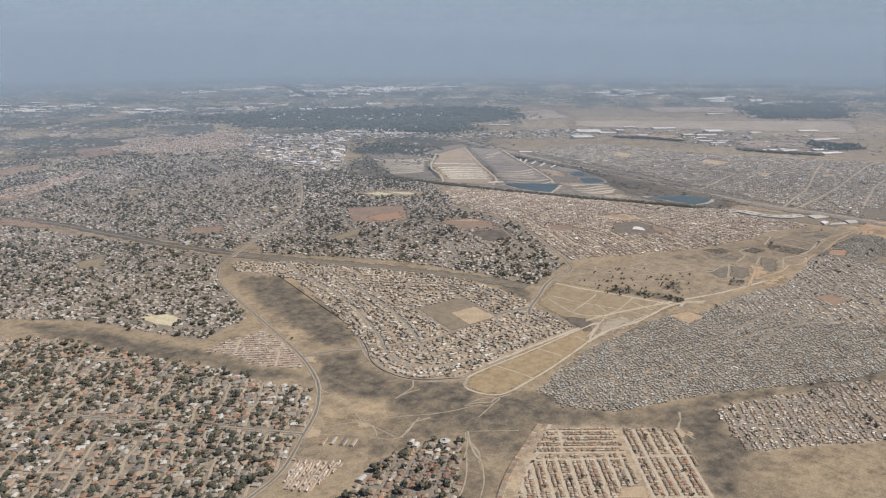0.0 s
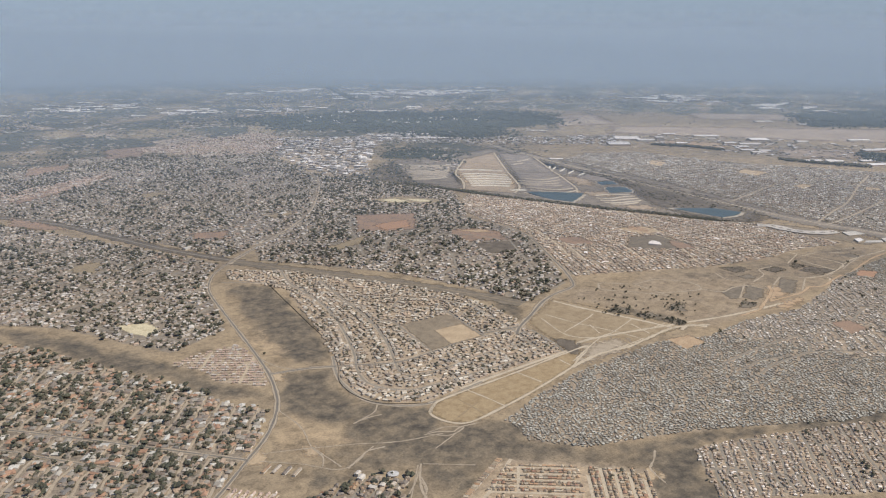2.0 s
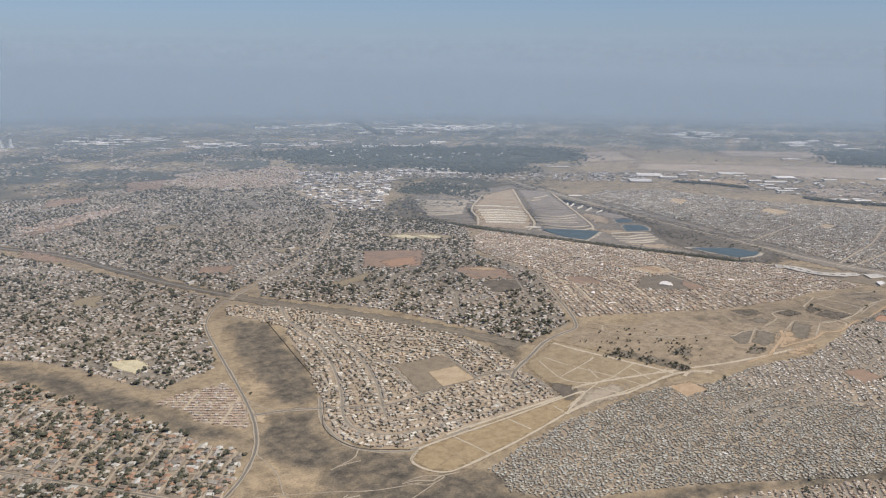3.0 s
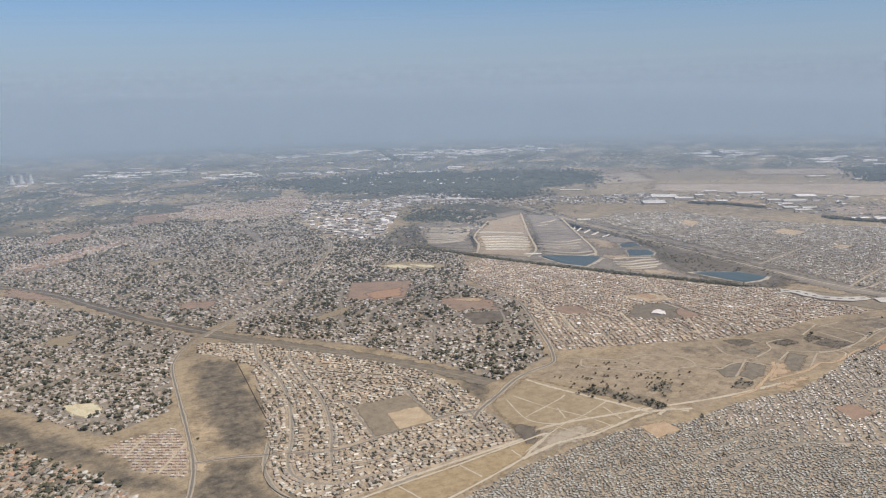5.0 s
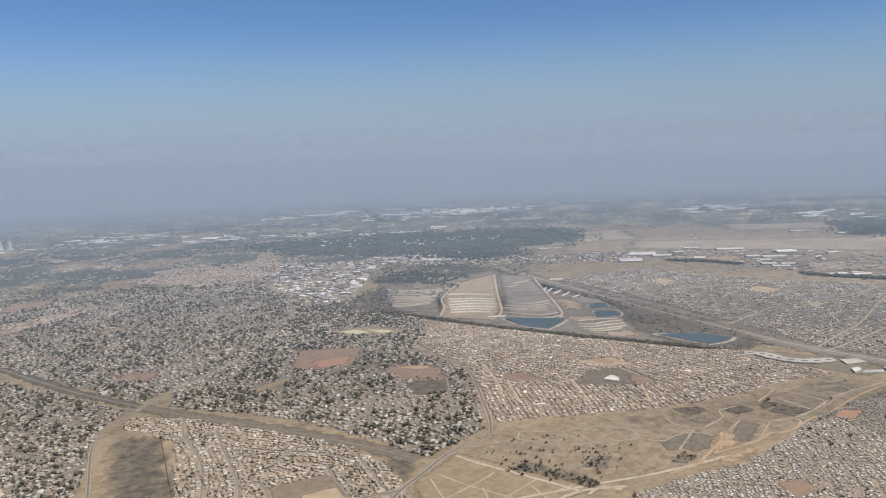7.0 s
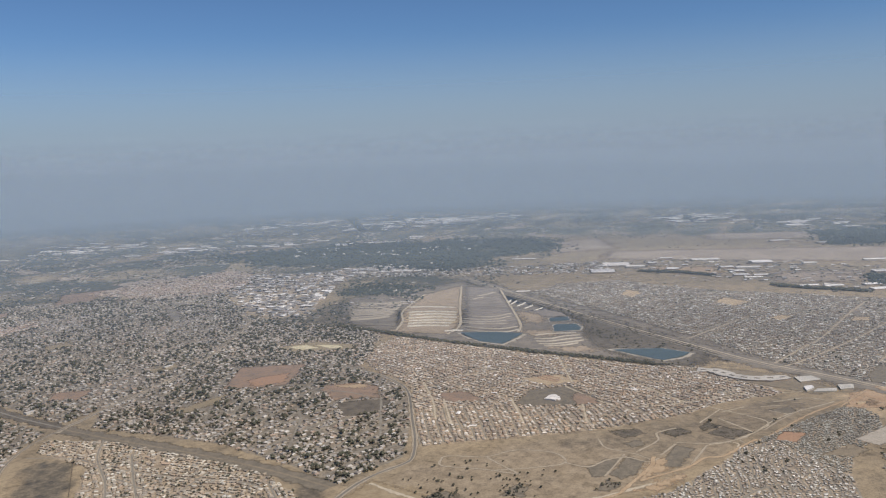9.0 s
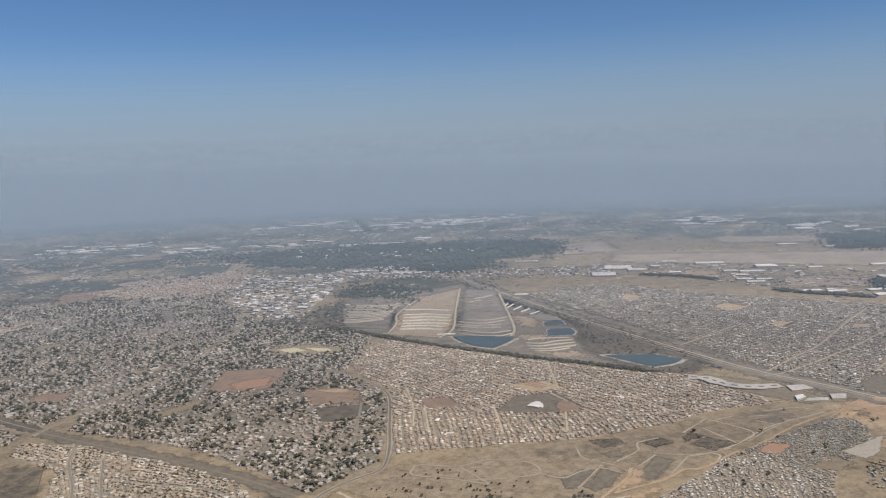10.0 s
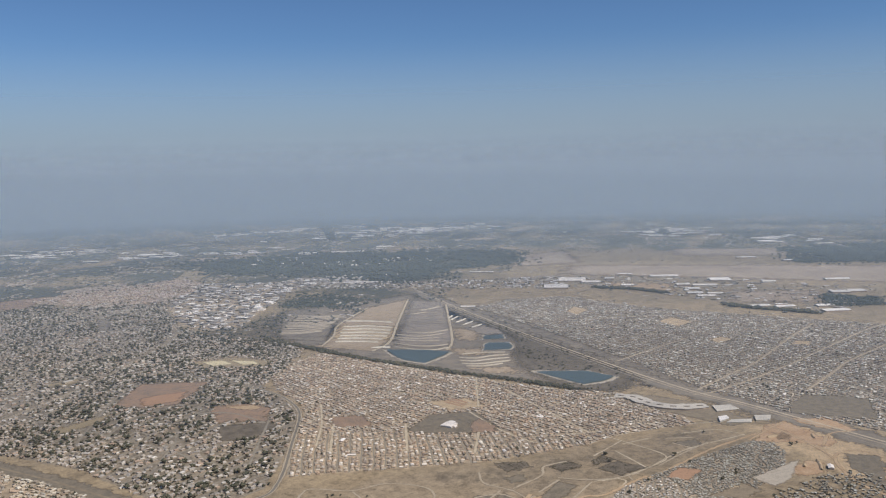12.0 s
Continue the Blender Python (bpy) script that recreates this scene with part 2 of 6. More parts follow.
def mesh_object(name, verts, faces, materials, parent=None, index=None, smooth=False):
    me = bpy.data.meshes.new(name)
    me.from_pydata(np.asarray(verts).tolist(), [], np.asarray(faces).tolist() if not isinstance(faces, list) else faces)
    for m in materials:
        me.materials.append(m)
    if index is not None:
        me.polygons.foreach_set("material_index", np.asarray(index, np.int32))
    if smooth:
        me.polygons.foreach_set("use_smooth", np.ones(len(me.polygons), bool))
    me.update()
    ob = new(name, me)
    ob.parent = parent
    return ob


def part(name, bm, material, parent, label=""):
    me = bpy.data.meshes.new(name)
    bm.to_mesh(me)
    bm.free()
    me.materials.append(material)
    ob = new(name, me)
    ob.parent = parent
    return tagged(ob, label)


def curve_through(points, step=4.0):
    """A smooth line through the points, cut into short steps."""
    p = np.array(points, float)
    p = np.vstack([2 * p[0] - p[1], p, 2 * p[-1] - p[-2]])
    out = []
    for i in range(1, len(p) - 2):
        a, b, c, d = p[i - 1:i + 3]
        n = max(2, int(np.hypot(*(c - b)) / step))
        for k in np.linspace(0, 1, n, endpoint=False):
            out.append(0.5 * (2 * b + (c - a) * k + (2 * a - 5 * b + 4 * c - d) * k * k + (3 * b - a - 3 * c + d) * k ** 3))
    out.append(p[-2])
    return np.array(out)


def set_bare(ob, values):
    at = ob.data.attributes.new("bare", "FLOAT", "POINT")
    at.data.foreach_set("value", np.asarray(values, np.float32))


def ribbon(name, points, width, material, lift, label, kind="structure", step=4.0, uneven=0.12, category="road", soft=False):
    """A road or track that lies on the land; a soft one frays into the grass on both sides."""
    c = curve_through(points, step)
    t = np.gradient(c, axis=0)
    t /= np.hypot(t[:, 0], t[:, 1])[:, None] + 1e-9
    side = np.stack([-t[:, 1], t[:, 0]], 1)
    rng = np.random.default_rng(len(c))
    w = width / 2 * (1 + uneven * (rng.random((len(c), 2)) * 2 - 1))
    if soft:
        w = w * (1.15 + 0.35 * ripple(c[:, 0], c[:, 1], 9))[:, None]
    across = ((1.35, 1.0), (0.62, 0.0), (-0.62, 0.0), (-1.35, 1.0)) if soft else ((1.0, 0.0), (-1.0, 0.0))
    k = len(across)
    v = np.empty((k * len(c), 3))
    for j, (q, _) in enumerate(across):
        v[j::k, :2] = c + side * q * w[:, [0 if q > 0 else 1]]
    v[:, 2] = ground_z(v[:, 0], v[:, 1]) + lift
    f = [(k * i + j, k * (i + 1) + j, k * (i + 1) + j + 1, k * i + j + 1) for i in range(len(c) - 1) for j in range(k - 1)]
    ob = tagged(mesh_object(name, v, f, [material]), label, category, "", kind)
    set_bare(ob, np.tile([b for _, b in across], len(c)))
    return ob


def patch(name, poly, material, lift, label, category="field", wobble=0.8, soft=None):
    """A field or yard laid over the land, with a ragged border that thins out into its surroundings."""
    P = np.array(poly, float)
    lo, hi = P.min(0), P.max(0)
    grid = max(1.0, float((hi - lo).max()) / 55)
    soft = (grid * 1.6 + 0.6 * wobble) if soft is None else soft
    xs, ys = np.arange(lo[0] - 2 * soft - 2, hi[0] + 2 * soft + 2, grid), np.arange(lo[1] - 2 * soft - 2, hi[1] + 2 * soft + 2, grid)
    X, Y = [g.ravel() for g in np.meshgrid(xs, ys)]
    d = line_gap(poly, X, Y, True) * np.where(inside(poly, X, Y), 1, -1) + wobble * (ripple(X, Y, 7) + 0.7 * ripple(X + 50, Y + 20, 3.1))
    bare = np.clip(0.5 - d / (2 * soft), 0, 1)
    nx = len(xs)
    i = (np.arange(len(ys) - 1)[:, None] * nx + np.arange(nx - 1)).ravel()
    F = np.stack([i, i + 1, i + nx + 1, i + nx], 1)
    F = F[(bare[F] < 0.999).any(1)]
    used, F = np.unique(F, return_inverse=True)
    F = F.reshape(-1, 4)
    V = np.stack([X, Y, ground_z(X, Y) + lift], 1)[used]
    ob = mesh_object(name, V, F, [material], smooth=True)
    set_bare(ob, bare[used])
    return tagged(ob, label, category, "", "structure")


def sheet(name, poly, material, lift, label, category="water", wobble=0.8, flat=0.0):
    """Still water: a level sheet with a natural shore."""
    p = []
    for (ax, ay), (bx, by) in zip(poly, poly[1:] + poly[:1]):
        n = max(1, int(math.hypot(bx - ax, by - ay) / 5))
        p += [(ax + (bx - ax) * k / n, ay + (by - ay) * k / n) for k in range(n)]
    p = np.array(p, float)
    p += wobble * np.stack([ripple(p[:, 0], p[:, 1], 7), ripple(p[:, 0] + 50, p[:, 1] + 20, 7)], 1)
    bm = bmesh.new()
    bm.faces.new([bm.verts.new((x, y, 0)) for x, y in p])
    lo, hi = p.min(0), p.max(0)
    for axis in (0, 1):
        for k in np.arange(lo[axis] + 12, hi[axis], 24 if hi[axis] - lo[axis] < 300 else 40):
            co, no = [0, 0, 0], [0, 0, 0]
            co[axis], no[axis] = k, 1
            bmesh.ops.bisect_plane(bm, geom=bm.verts[:] + bm.edges[:] + bm.faces[:], plane_co=co, plane_no=no)
    bmesh.ops.triangulate(bm, faces=bm.faces[:])
    bmesh.ops.recalc_face_normals(bm, faces=bm.faces[:])
    for v in bm.verts:
        v.co.z = flat + lift
    if sum(f.normal.z for f in bm.faces) < 0:
        bmesh.ops.reverse_faces(bm, faces=bm.faces[:])
    me = bpy.data.meshes.new(name)
    bm.to_mesh(me)
    bm.free()
    me.materials.append(material)
    return tagged(new(name, me), label, category, "", "structure")

# ---------------------------------------------------------------- plan: lines of the roads
MAIN_ROAD = [(172, 362), (200, 372), (228, 385), (263, 415), (288, 438), (309, 466), (321, 490), (333, 524), (346, 576), (364, 656), (382, 734), (395, 768), (416, 800), (448, 827), (483, 851), (569, 909), (640, 985), (774, 1194), (800, 1290)]
WEST_ROAD = [(70, 650), (135, 574), (173, 530), (216, 476), (263, 415)]
SOUTH_ROAD = [(100, 565), (126, 542), (154, 515), (174, 487), (193, 460), (203, 446)]
MID_ROAD = [(333, 522), (358, 514), (386, 498), (416, 479), (452, 478), (498, 481), (534, 473)]
NORTH_ROAD = [(520, 462), (534, 473), (562, 488), (592, 505), (616, 513), (638, 516), (651, 524), (673, 556), (698, 601), (739, 676), (750, 722), (749, 769), (735, 830)]
CORRIDOR_WEST = [(150, 1480), (261, 1256), (341, 1120), (378, 1012), (411, 917), (447, 832)]
CORRIDOR_EAST = [(447, 826), (479, 751), (524, 648), (556, 566), (574, 512)]
RAIL = [(1260, 1330), (1224, 1165), (1175, 925), (1139, 709), (1117, 545), (1118, 473), (1104, 324), (1090, 200)]
RING = [(386, 522), (367, 483), (361, 447), (369, 424), (393, 408), (440, 412)]
BEND_ONE = [(470, 760), (455, 714), (446, 642), (428, 580), (403, 520), (383, 482), (379, 455), (395, 433), (430, 428)]
BEND_TWO = [(480, 700), (469, 652), (453, 576), (435, 523), (414, 480), (406, 463)]
EDGE_ROAD = [(421, 413), (471, 413), (526, 413), (556, 418), (640, 397), (700, 382), (780, 372)]
MID_STREETS = [[(407, 764), (439, 731), (458, 681), (484, 631), (502, 603), (527, 570), (536, 544)], [(447, 567), (463, 554), (456, 518), (448, 480)], [(543, 555), (526, 477), (511, 427)], [(403, 456), (431, 448), (477, 449), (511, 445)],
               [(456, 651), (467, 611), (486, 571), (491, 553)], [(514, 548), (498, 478)], [(536, 462), (530, 430), (522, 412)], [(430, 428), (462, 425), (494, 424)], [(485, 584), (516, 608)]]
BACK_LANES = [[(439, 629), (419, 530), (402, 489)], [(452, 543), (431, 482)], [(412, 466), (440, 463), (480, 464), (520, 460)], [(476, 612), (510, 560)], [(533, 540), (517, 480)]]
SUBURB_WALL = [(440, 735), (431, 694), (411, 605), (398, 549), (381, 507), (364, 477), (360, 450), (367, 428), (390, 409)]
SHACK_ROADS = [[(790, 235), (716, 256), (702, 274), (671, 297), (658, 299), (624, 301), (602, 297)], [(671, 297), (687, 309), (695, 322)], [(695, 322), (672, 325), (635, 326), (598, 325)], [(774, 316), (764, 298), (766, 284)], [(829, 320), (800, 323), (767, 314)], [(591, 308), (622, 311), (653, 303)]]
SHACK_LANES = [[(724, 310), (712, 295), (698, 285), (691, 282)], [(707, 313), (697, 301), (685, 292)], [(729, 294), (705, 272)], [(739, 289), (712, 264)], [(753, 288), (735, 268)], [(745, 262), (775, 283)], [(765, 252), (800, 285)], [(785, 247), (825, 290)]]
FAR_STREETS = [[(1111, 535), (1146, 529), (1222, 537), (1312, 550), (1410, 570), (1522, 593), (1588, 601)], [(1216, 471), (1308, 498), (1352, 511), (1462, 529)], [(1134, 545), (1208, 564), (1280, 581), (1417, 632), (1515, 664)], [(1160, 692), (1271, 713), (1360, 722), (1390, 663)], [(1230, 960), (1330, 900), (1450, 830)]]
HILL_ROADS = [[(633, 702), (621, 668), (607, 646), (584, 609)], [(641, 737), (660, 735), (678, 729), (692, 711), (700, 684)], [(709, 676), (676, 619), (651, 576)], [(592, 679), (607, 700), (607, 719)], [(556, 738), (583, 791), (606, 840), (648, 904)], [(572, 720), (606, 763), (637, 776)]]
TOWN_ROADS = [[(772, 700), (745, 641), (715, 589)], [(754, 635), (719, 570)], [(810, 603), (773, 538)], [(864, 563), (819, 507)], [(885, 610), (874, 542), (877, 502)], [(887, 514), (937, 499), (1010, 486)], [(830, 703), (884, 698), (905, 633)], [(972, 671), (953, 577), (937, 499)], [(978, 729), (904, 621)]]
ALL_ROADS = [*((q, 2.4) for q in HILL_ROADS), *((q, 2.2) for q in TOWN_ROADS), *((q, 2.4) for q in MID_STREETS), *((q, 1.2) for q in BACK_LANES), *((q, 1.6) for q in SHACK_ROADS), *((q, 1.0) for q in SHACK_LANES), *((q, 4.0) for q in FAR_STREETS), (MAIN_ROAD, 5), (WEST_ROAD, 4), (SOUTH_ROAD, 3), (MID_ROAD, 4.5), (NORTH_ROAD, 5), (CORRIDOR_WEST, 9), (CORRIDOR_EAST, 9), (RAIL, 14), (RING, 3.8), (BEND_ONE, 3.8), (BEND_TWO, 3.8), (EDGE_ROAD, 4)]

# plan: the built-up quarters
SUBURB_SW = [(129, 773), (176, 716), (207, 691), (243, 613), (273, 545), (289, 495), (306, 472), (286, 441), (260, 416), (227, 385), (200, 372), (140, 360), (30, 478), (40, 640)]
SUBURB_S = [(200, 325), (255, 346), (289, 359), (311, 353), (324, 340), (272, 285)]
ROWS_SE = [(381, 321), (435, 260), (370, 195), (320, 190), (280, 270), (348, 312)]
ROWS_NORTH = [(375, 317), (405, 288), (385, 265), (346, 300)]
ROWS_RIGHT = [(408, 285), (432, 259), (372, 198), (330, 200), (386, 262)]
ROWS_FRONT = [(344, 298), (384, 263), (330, 203), (300, 225), (280, 262)]
ROWS_E = [(471, 260), (506, 249), (528, 239), (585, 214), (620, 180), (534, 150), (443, 212), (437, 219), (458, 242)]
SHACKS = [(410, 343), (412, 358), (456, 371), (501, 380), (548, 381), (593, 382), (637, 364), (695, 368), (759, 357), (830, 372), (869, 385), (963, 397), (1033, 401), (1041, 385), (1029, 365), (985, 335), (926, 325), (880, 300), (802, 230), (624, 208), (578, 221), (518, 259), (480, 279), (426, 300), (405, 329)]
SUBURB_MID = [(429, 802), (493, 728), (525, 633), (546, 574), (549, 522), (541, 481), (523, 413), (501, 414), (393, 412), (371, 428), (362, 457), (372, 492), (386, 520), (412, 595), (443, 702), (417, 774)]
MID_SOUTH = [(534, 470), (523, 413), (393, 412), (371, 428), (362, 457), (372, 492), (386, 500), (416, 476), (452, 475), (498, 478)]
MID_WEST = [(386, 522), (416, 484), (440, 484), (463, 533), (480, 600), (495, 690), (443, 702), (412, 595)]
MID_NORTH = [(429, 802), (493, 728), (525, 633), (546, 574), (549, 522), (541, 481), (503, 484), (499, 528), (466, 535), (483, 600), (498, 690), (445, 705), (417, 774)]
SHACKS_EAST = [(650, 360), (695, 368), (759, 357), (830, 372), (869, 385), (905, 380), (880, 300), (802, 230), (720, 219), (690, 280)]
SUBURB_HILL = [(470, 810), (544, 662), (571, 565), (580, 515), (647, 530), (700, 605), (745, 690), (752, 800), (865, 960), (890, 1000), (785, 1205), (640, 982), (570, 908), (485, 850)]
SUBURB_W = [(120, 830), (245, 718), (294, 608), (350, 634), (391, 761), (408, 800), (434, 826), (405, 900), (283, 1157), (222, 1262), (60, 1100)]
SUBURB_NW = [(180, 1400), (294, 1225), (417, 937), (450, 846), (500, 864), (570, 912), (640, 988), (785, 1212), (776, 1326), (632, 1531), (265, 1650)]
SUBURB_N = [(500, 1560), (632, 1531), (776, 1326), (783, 1221), (771, 1163), (865, 985), (885, 1000), (890, 1065), (820, 1170), (800, 1270), (835, 1460), (880, 1560), (760, 1580), (640, 1620), (430, 1680)]
STRIP_TOWN = [(1177, 1621), (1291, 1594), (1256, 1481), (1387, 1387), (1586, 1270), (1487, 1157), (1322, 1291), (1197, 1418), (1120, 1497)]
PALE_ROWS = [(772, 1671), (900, 1640), (870, 1510), (765, 1530)]
PINK_ROWS = [(284, 585), (307, 591), (342, 594), (339, 559), (325, 503), (316, 508), (296, 538), (299, 553), (289, 575)]
TOWNSHIP = [(668, 541), (743, 675), (756, 713), (757, 780), (785, 860), (890, 960), (918, 867), (959, 752), (1022, 625), (1060, 590), (1044, 530), (1040, 463), (956, 480), (915, 472), (859, 478), (808, 486), (744, 509)]
TOWN_FRONT = [(668, 541), (711, 626), (752, 609), (799, 582), (865, 554), (909, 498), (915, 472), (859, 478), (808, 486), (744, 509)]
TOWN_BACK = [(711, 626), (743, 675), (756, 713), (757, 780), (785, 860), (890, 960), (918, 867), (959, 752), (1022, 625), (1060, 590), (1044, 530), (1040, 463), (956, 480), (915, 474), (909, 498), (865, 554), (799, 582), (752, 609)]
FAR_TOWN = [(1245, 1108), (1335, 1132), (1424, 1085), (1446, 907), (1577, 595), (1640, 500), (1400, 360), (1150, 270), (1130, 428), (1140, 483), (1143, 552), (1175, 687), (1213, 882)]
WORKS = [(839, 1457), (922, 1633), (964, 1695), (1115, 1611), (1168, 1625), (1300, 1611), (1248, 1489), (1136, 1535), (1036, 1424), (974, 1350), (873, 1211), (823, 1193), (809, 1287)]

# plan: open pieces within them
SCHOOL_FIELD = [(465, 542), (508, 537), (498, 475), (466, 480), (449, 482)]
RED_FIELD = [(651, 899), (713, 857), (657, 782), (626, 797), (604, 822)]
HALL_FIELD = [(797, 583), (845, 617), (891, 609), (879, 556), (868, 542), (826, 561)]
ORANGE_YARD = [(760, 653), (789, 647), (782, 611), (748, 627)]
PALE_YARD = [(868, 659), (915, 653), (911, 617), (871, 624)]
TWIN_PITCH = [(735, 990), (790, 995), (820, 937), (795, 910), (735, 945)]
HILL_FIELD = [(681, 751), (713, 739), (725, 714), (706, 677), (666, 700)]
HILL_BURN = [(665, 688), (708, 669), (708, 656), (682, 637), (653, 647)]
YELLOW_FIELD = [(283, 699), (306, 691), (308, 670), (293, 657), (284, 676)]
SHACK_PITCH = [(604, 380), (625, 376), (624, 358), (599, 358)]
INNER_PITCH = [(745, 321), (764, 316), (756, 294), (732, 298)]
ORANGE_PITCH = [(906, 381), (930, 390), (941, 376), (915, 367)]
ROWS_YARD = [(351, 243), (363, 237), (353, 227), (342, 238)]
PINK_FAR = [[(637, 1700), (732, 1745), (853, 1770), (960, 1810), (985, 1740), (926, 1590), (833, 1532), (749, 1528), (694, 1584)], [(332, 1350), (394, 1383), (518, 1458), (512, 1395), (393, 1315), (327, 1288)]]
FAR_FIELDS = [[(1372, 820), (1367, 778), (1408, 785), (1409, 833)], [(1330, 974), (1324, 944), (1367, 963), (1368, 1001)], [(1331, 693), (1325, 672), (1357, 676), (1355, 695)], [(1382, 607), (1396, 590), (1415, 600), (1404, 615)]]
HILL_LOTS = [([(307, 909), (338, 912), (319, 872), (301, 886)], 0), ([(460, 966), (498, 944), (480, 918), (454, 939)], 1), ([(499, 1240), (535, 1244), (524, 1212), (491, 1206)], 0), ([(310, 1179), (334, 1124), (346, 1078), (323, 1090), (296, 1129)], 1)]
NORTH_LOTS = [([(350, 1317), (416, 1377), (522, 1455), (495, 1407), (393, 1307), (336, 1267)], 1), ([(605, 1734), (685, 1737), (633, 1610), (572, 1617)], 1), ([(697, 1683), (860, 1730), (937, 1662), (823, 1574), (672, 1575)], 0), ([(1025, 1965), (1057, 1870), (981, 1750), (953, 1817)], 0)]
STREAM_LOTS = [([(426, 1580), (504, 1591), (476, 1535), (401, 1491)], 1), ([(712, 1420), (728, 1400), (702, 1293), (690, 1310)], 3), ([(568, 988), (606, 992), (600, 968), (572, 962)], 0), ([(545, 792), (600, 798), (580, 775), (548, 776)], 0)]
BARE_LOTS = HILL_LOTS + NORTH_LOTS + STREAM_LOTS
MALL_YARD = [(1040, 590), (1073, 575), (1098, 507), (1085, 440), (1055, 440), (1043, 527)]
FAR_BURN = [(1131, 432), (1160, 452), (1196, 462), (1214, 440), (1226, 412), (1171, 368), (1152, 395)]
OPEN = [FAR_BURN, SCHOOL_FIELD, RED_FIELD, HALL_FIELD, ORANGE_YARD, PALE_YARD, TWIN_PITCH, INNER_PITCH, HILL_FIELD, HILL_BURN, YELLOW_FIELD, SHACK_PITCH, ORANGE_PITCH, [(956, 343), (1026, 347), (1027, 339), (1008, 316), (979, 325), (956, 322)], [(900, 337), (941, 339), (941, 322), (920, 319)], ROWS_YARD, MALL_YARD, *FAR_FIELDS, *(q for q, _ in BARE_LOTS)]
OVAL = [(382, 396), (394, 406), (418, 408), (467, 408), (520, 410), (545, 409), (520, 396), (506, 389), (458, 378), (420, 372), (393, 370), (383, 380)]
PLOTS = [(546, 476), (604, 504), (623, 443), (642, 391), (596, 390), (556, 388), (526, 405)]
COMMON = [(634, 512), (730, 500), (827, 477), (955, 470), (1035, 455), (1040, 405), (947, 402), (777, 372), (661, 372), (642, 391), (623, 443), (604, 504)]

COMMON_EAST = [(740, 498), (827, 477), (955, 470), (1035, 455), (1040, 405), (947, 402), (860, 390), (780, 440)]

# plan: mine land and woods
TIP_TAN = [(1007, 1133), (1111, 1234), (1206, 1258), (1015, 987), (953, 927), (911, 993), (966, 1070)]
TIP_GREY = [(1207, 1246), (1237, 1190), (1082, 930), (1053, 896), (1000, 946)]
TIP_WEST = [(951, 1221), (1000, 1139), (932, 1028), (890, 1087)]
TIP_EAST = [(1177, 1072), (1187, 1012), (1161, 900), (1106, 816), (1052, 777), (978, 772), (1047, 887)]
MINE_BURN = [(1218, 1135), (1189, 985), (1163, 789), (1126, 622), (1064, 595), (1029, 626), (1043, 711), (1066, 766), (1146, 874)]
POND_A = [(969, 920), (1004, 889), (1028, 856), (993, 835), (967, 823), (956, 854), (962, 890)]
POND_B = [(1094, 871), (1104, 877), (1125, 859), (1116, 839), (1101, 825), (1071, 842)]
POND_D = [(1126, 918), (1151, 906), (1135, 884), (1110, 897)]
POND_C = [(1050, 711), (1061, 707), (1098, 677), (1105, 639), (1086, 632), (1056, 634), (1053, 652)]
TREE_BELT = [(870, 1090), (895, 985), (920, 881), (967, 764), (1009, 682), (1035, 622)]
WOOD_FAR = [(1084, 2119), (1447, 2018), (1803, 1740), (1669, 1523), (1451, 1527), (1349, 1413), (1270, 1480), (1240, 1640), (1052, 1849)]
WOOD_TIP = [(989, 1338), (1090, 1444), (1166, 1295), (1079, 1195), (1043, 1293)]
WOOD_STREAM = [(873, 1211), (982, 1296), (950, 1209), (887, 1090), (843, 1107), (792, 1204)]
WOOD_EAST = [(2321, 1279), (2630, 1149), (2270, 951), (2092, 1075)]
WOOD_SMALL = [[(1640, 733), (1745, 800), (1790, 722), (1722, 684)]]
TREE_ROWS = [[(1527, 1117), (1545, 1085), (1560, 1056), (1570, 984)], [(1550, 845), (1554, 797), (1575, 742), (1583, 702)]]
WOODS = [WOOD_FAR, WOOD_TIP, WOOD_STREAM, WOOD_EAST, *WOOD_SMALL]
TAN_FIELDS = [[(1760, 1649), (1903, 1632), (1765, 1425), (1610, 1478)], [(2126, 1471), (2330, 1269), (2195, 1190), (2028, 1366)], [(1669, 932), (1778, 828), (1676, 761), (1581, 850)], [(1716, 1400), (2198, 911), (1970, 786), (1614, 1302)]]
DIGGINGS = [(1064, 419), (1109, 417), (1116, 365), (1090, 316), (1018, 275), (1023, 317), (1039, 357), (1034, 380)]
BURN_WEST = [(202, 738), (236, 702), (257, 644), (283, 591), (299, 533), (312, 487), (282, 515), (270, 567), (251, 594), (230, 643), (204, 705)]
BURN_MID = [(397, 729), (415, 741), (437, 723), (424, 658), (409, 593), (384, 520), (369, 518), (356, 532), (364, 579), (380, 650)]
BURN_LOW = [(342, 518), (373, 500), (358, 472), (358, 444), (386, 408), (381, 399), (337, 418), (327, 424), (313, 459), (316, 476)]
BURN_BROAD = [(350, 438), (386, 405), (377, 375), (418, 350), (387, 321), (362, 328), (331, 357), (322, 380), (324, 407)]
BURN_STREAM = [(384, 343), (401, 333), (426, 298), (457, 284), (490, 274), (512, 257), (546, 245), (620, 212), (605, 202), (537, 236), (509, 248), (478, 262), (458, 268), (430, 286), (402, 302), (380, 322)]
BURN_PLOTS = [[(817, 478), (839, 468), (837, 455), (813, 456)], [(848, 448), (868, 450), (872, 436), (848, 433)], [(877, 425), (903, 429), (910, 405), (881, 404)], [(887, 440), (902, 446), (904, 432), (878, 430)]]
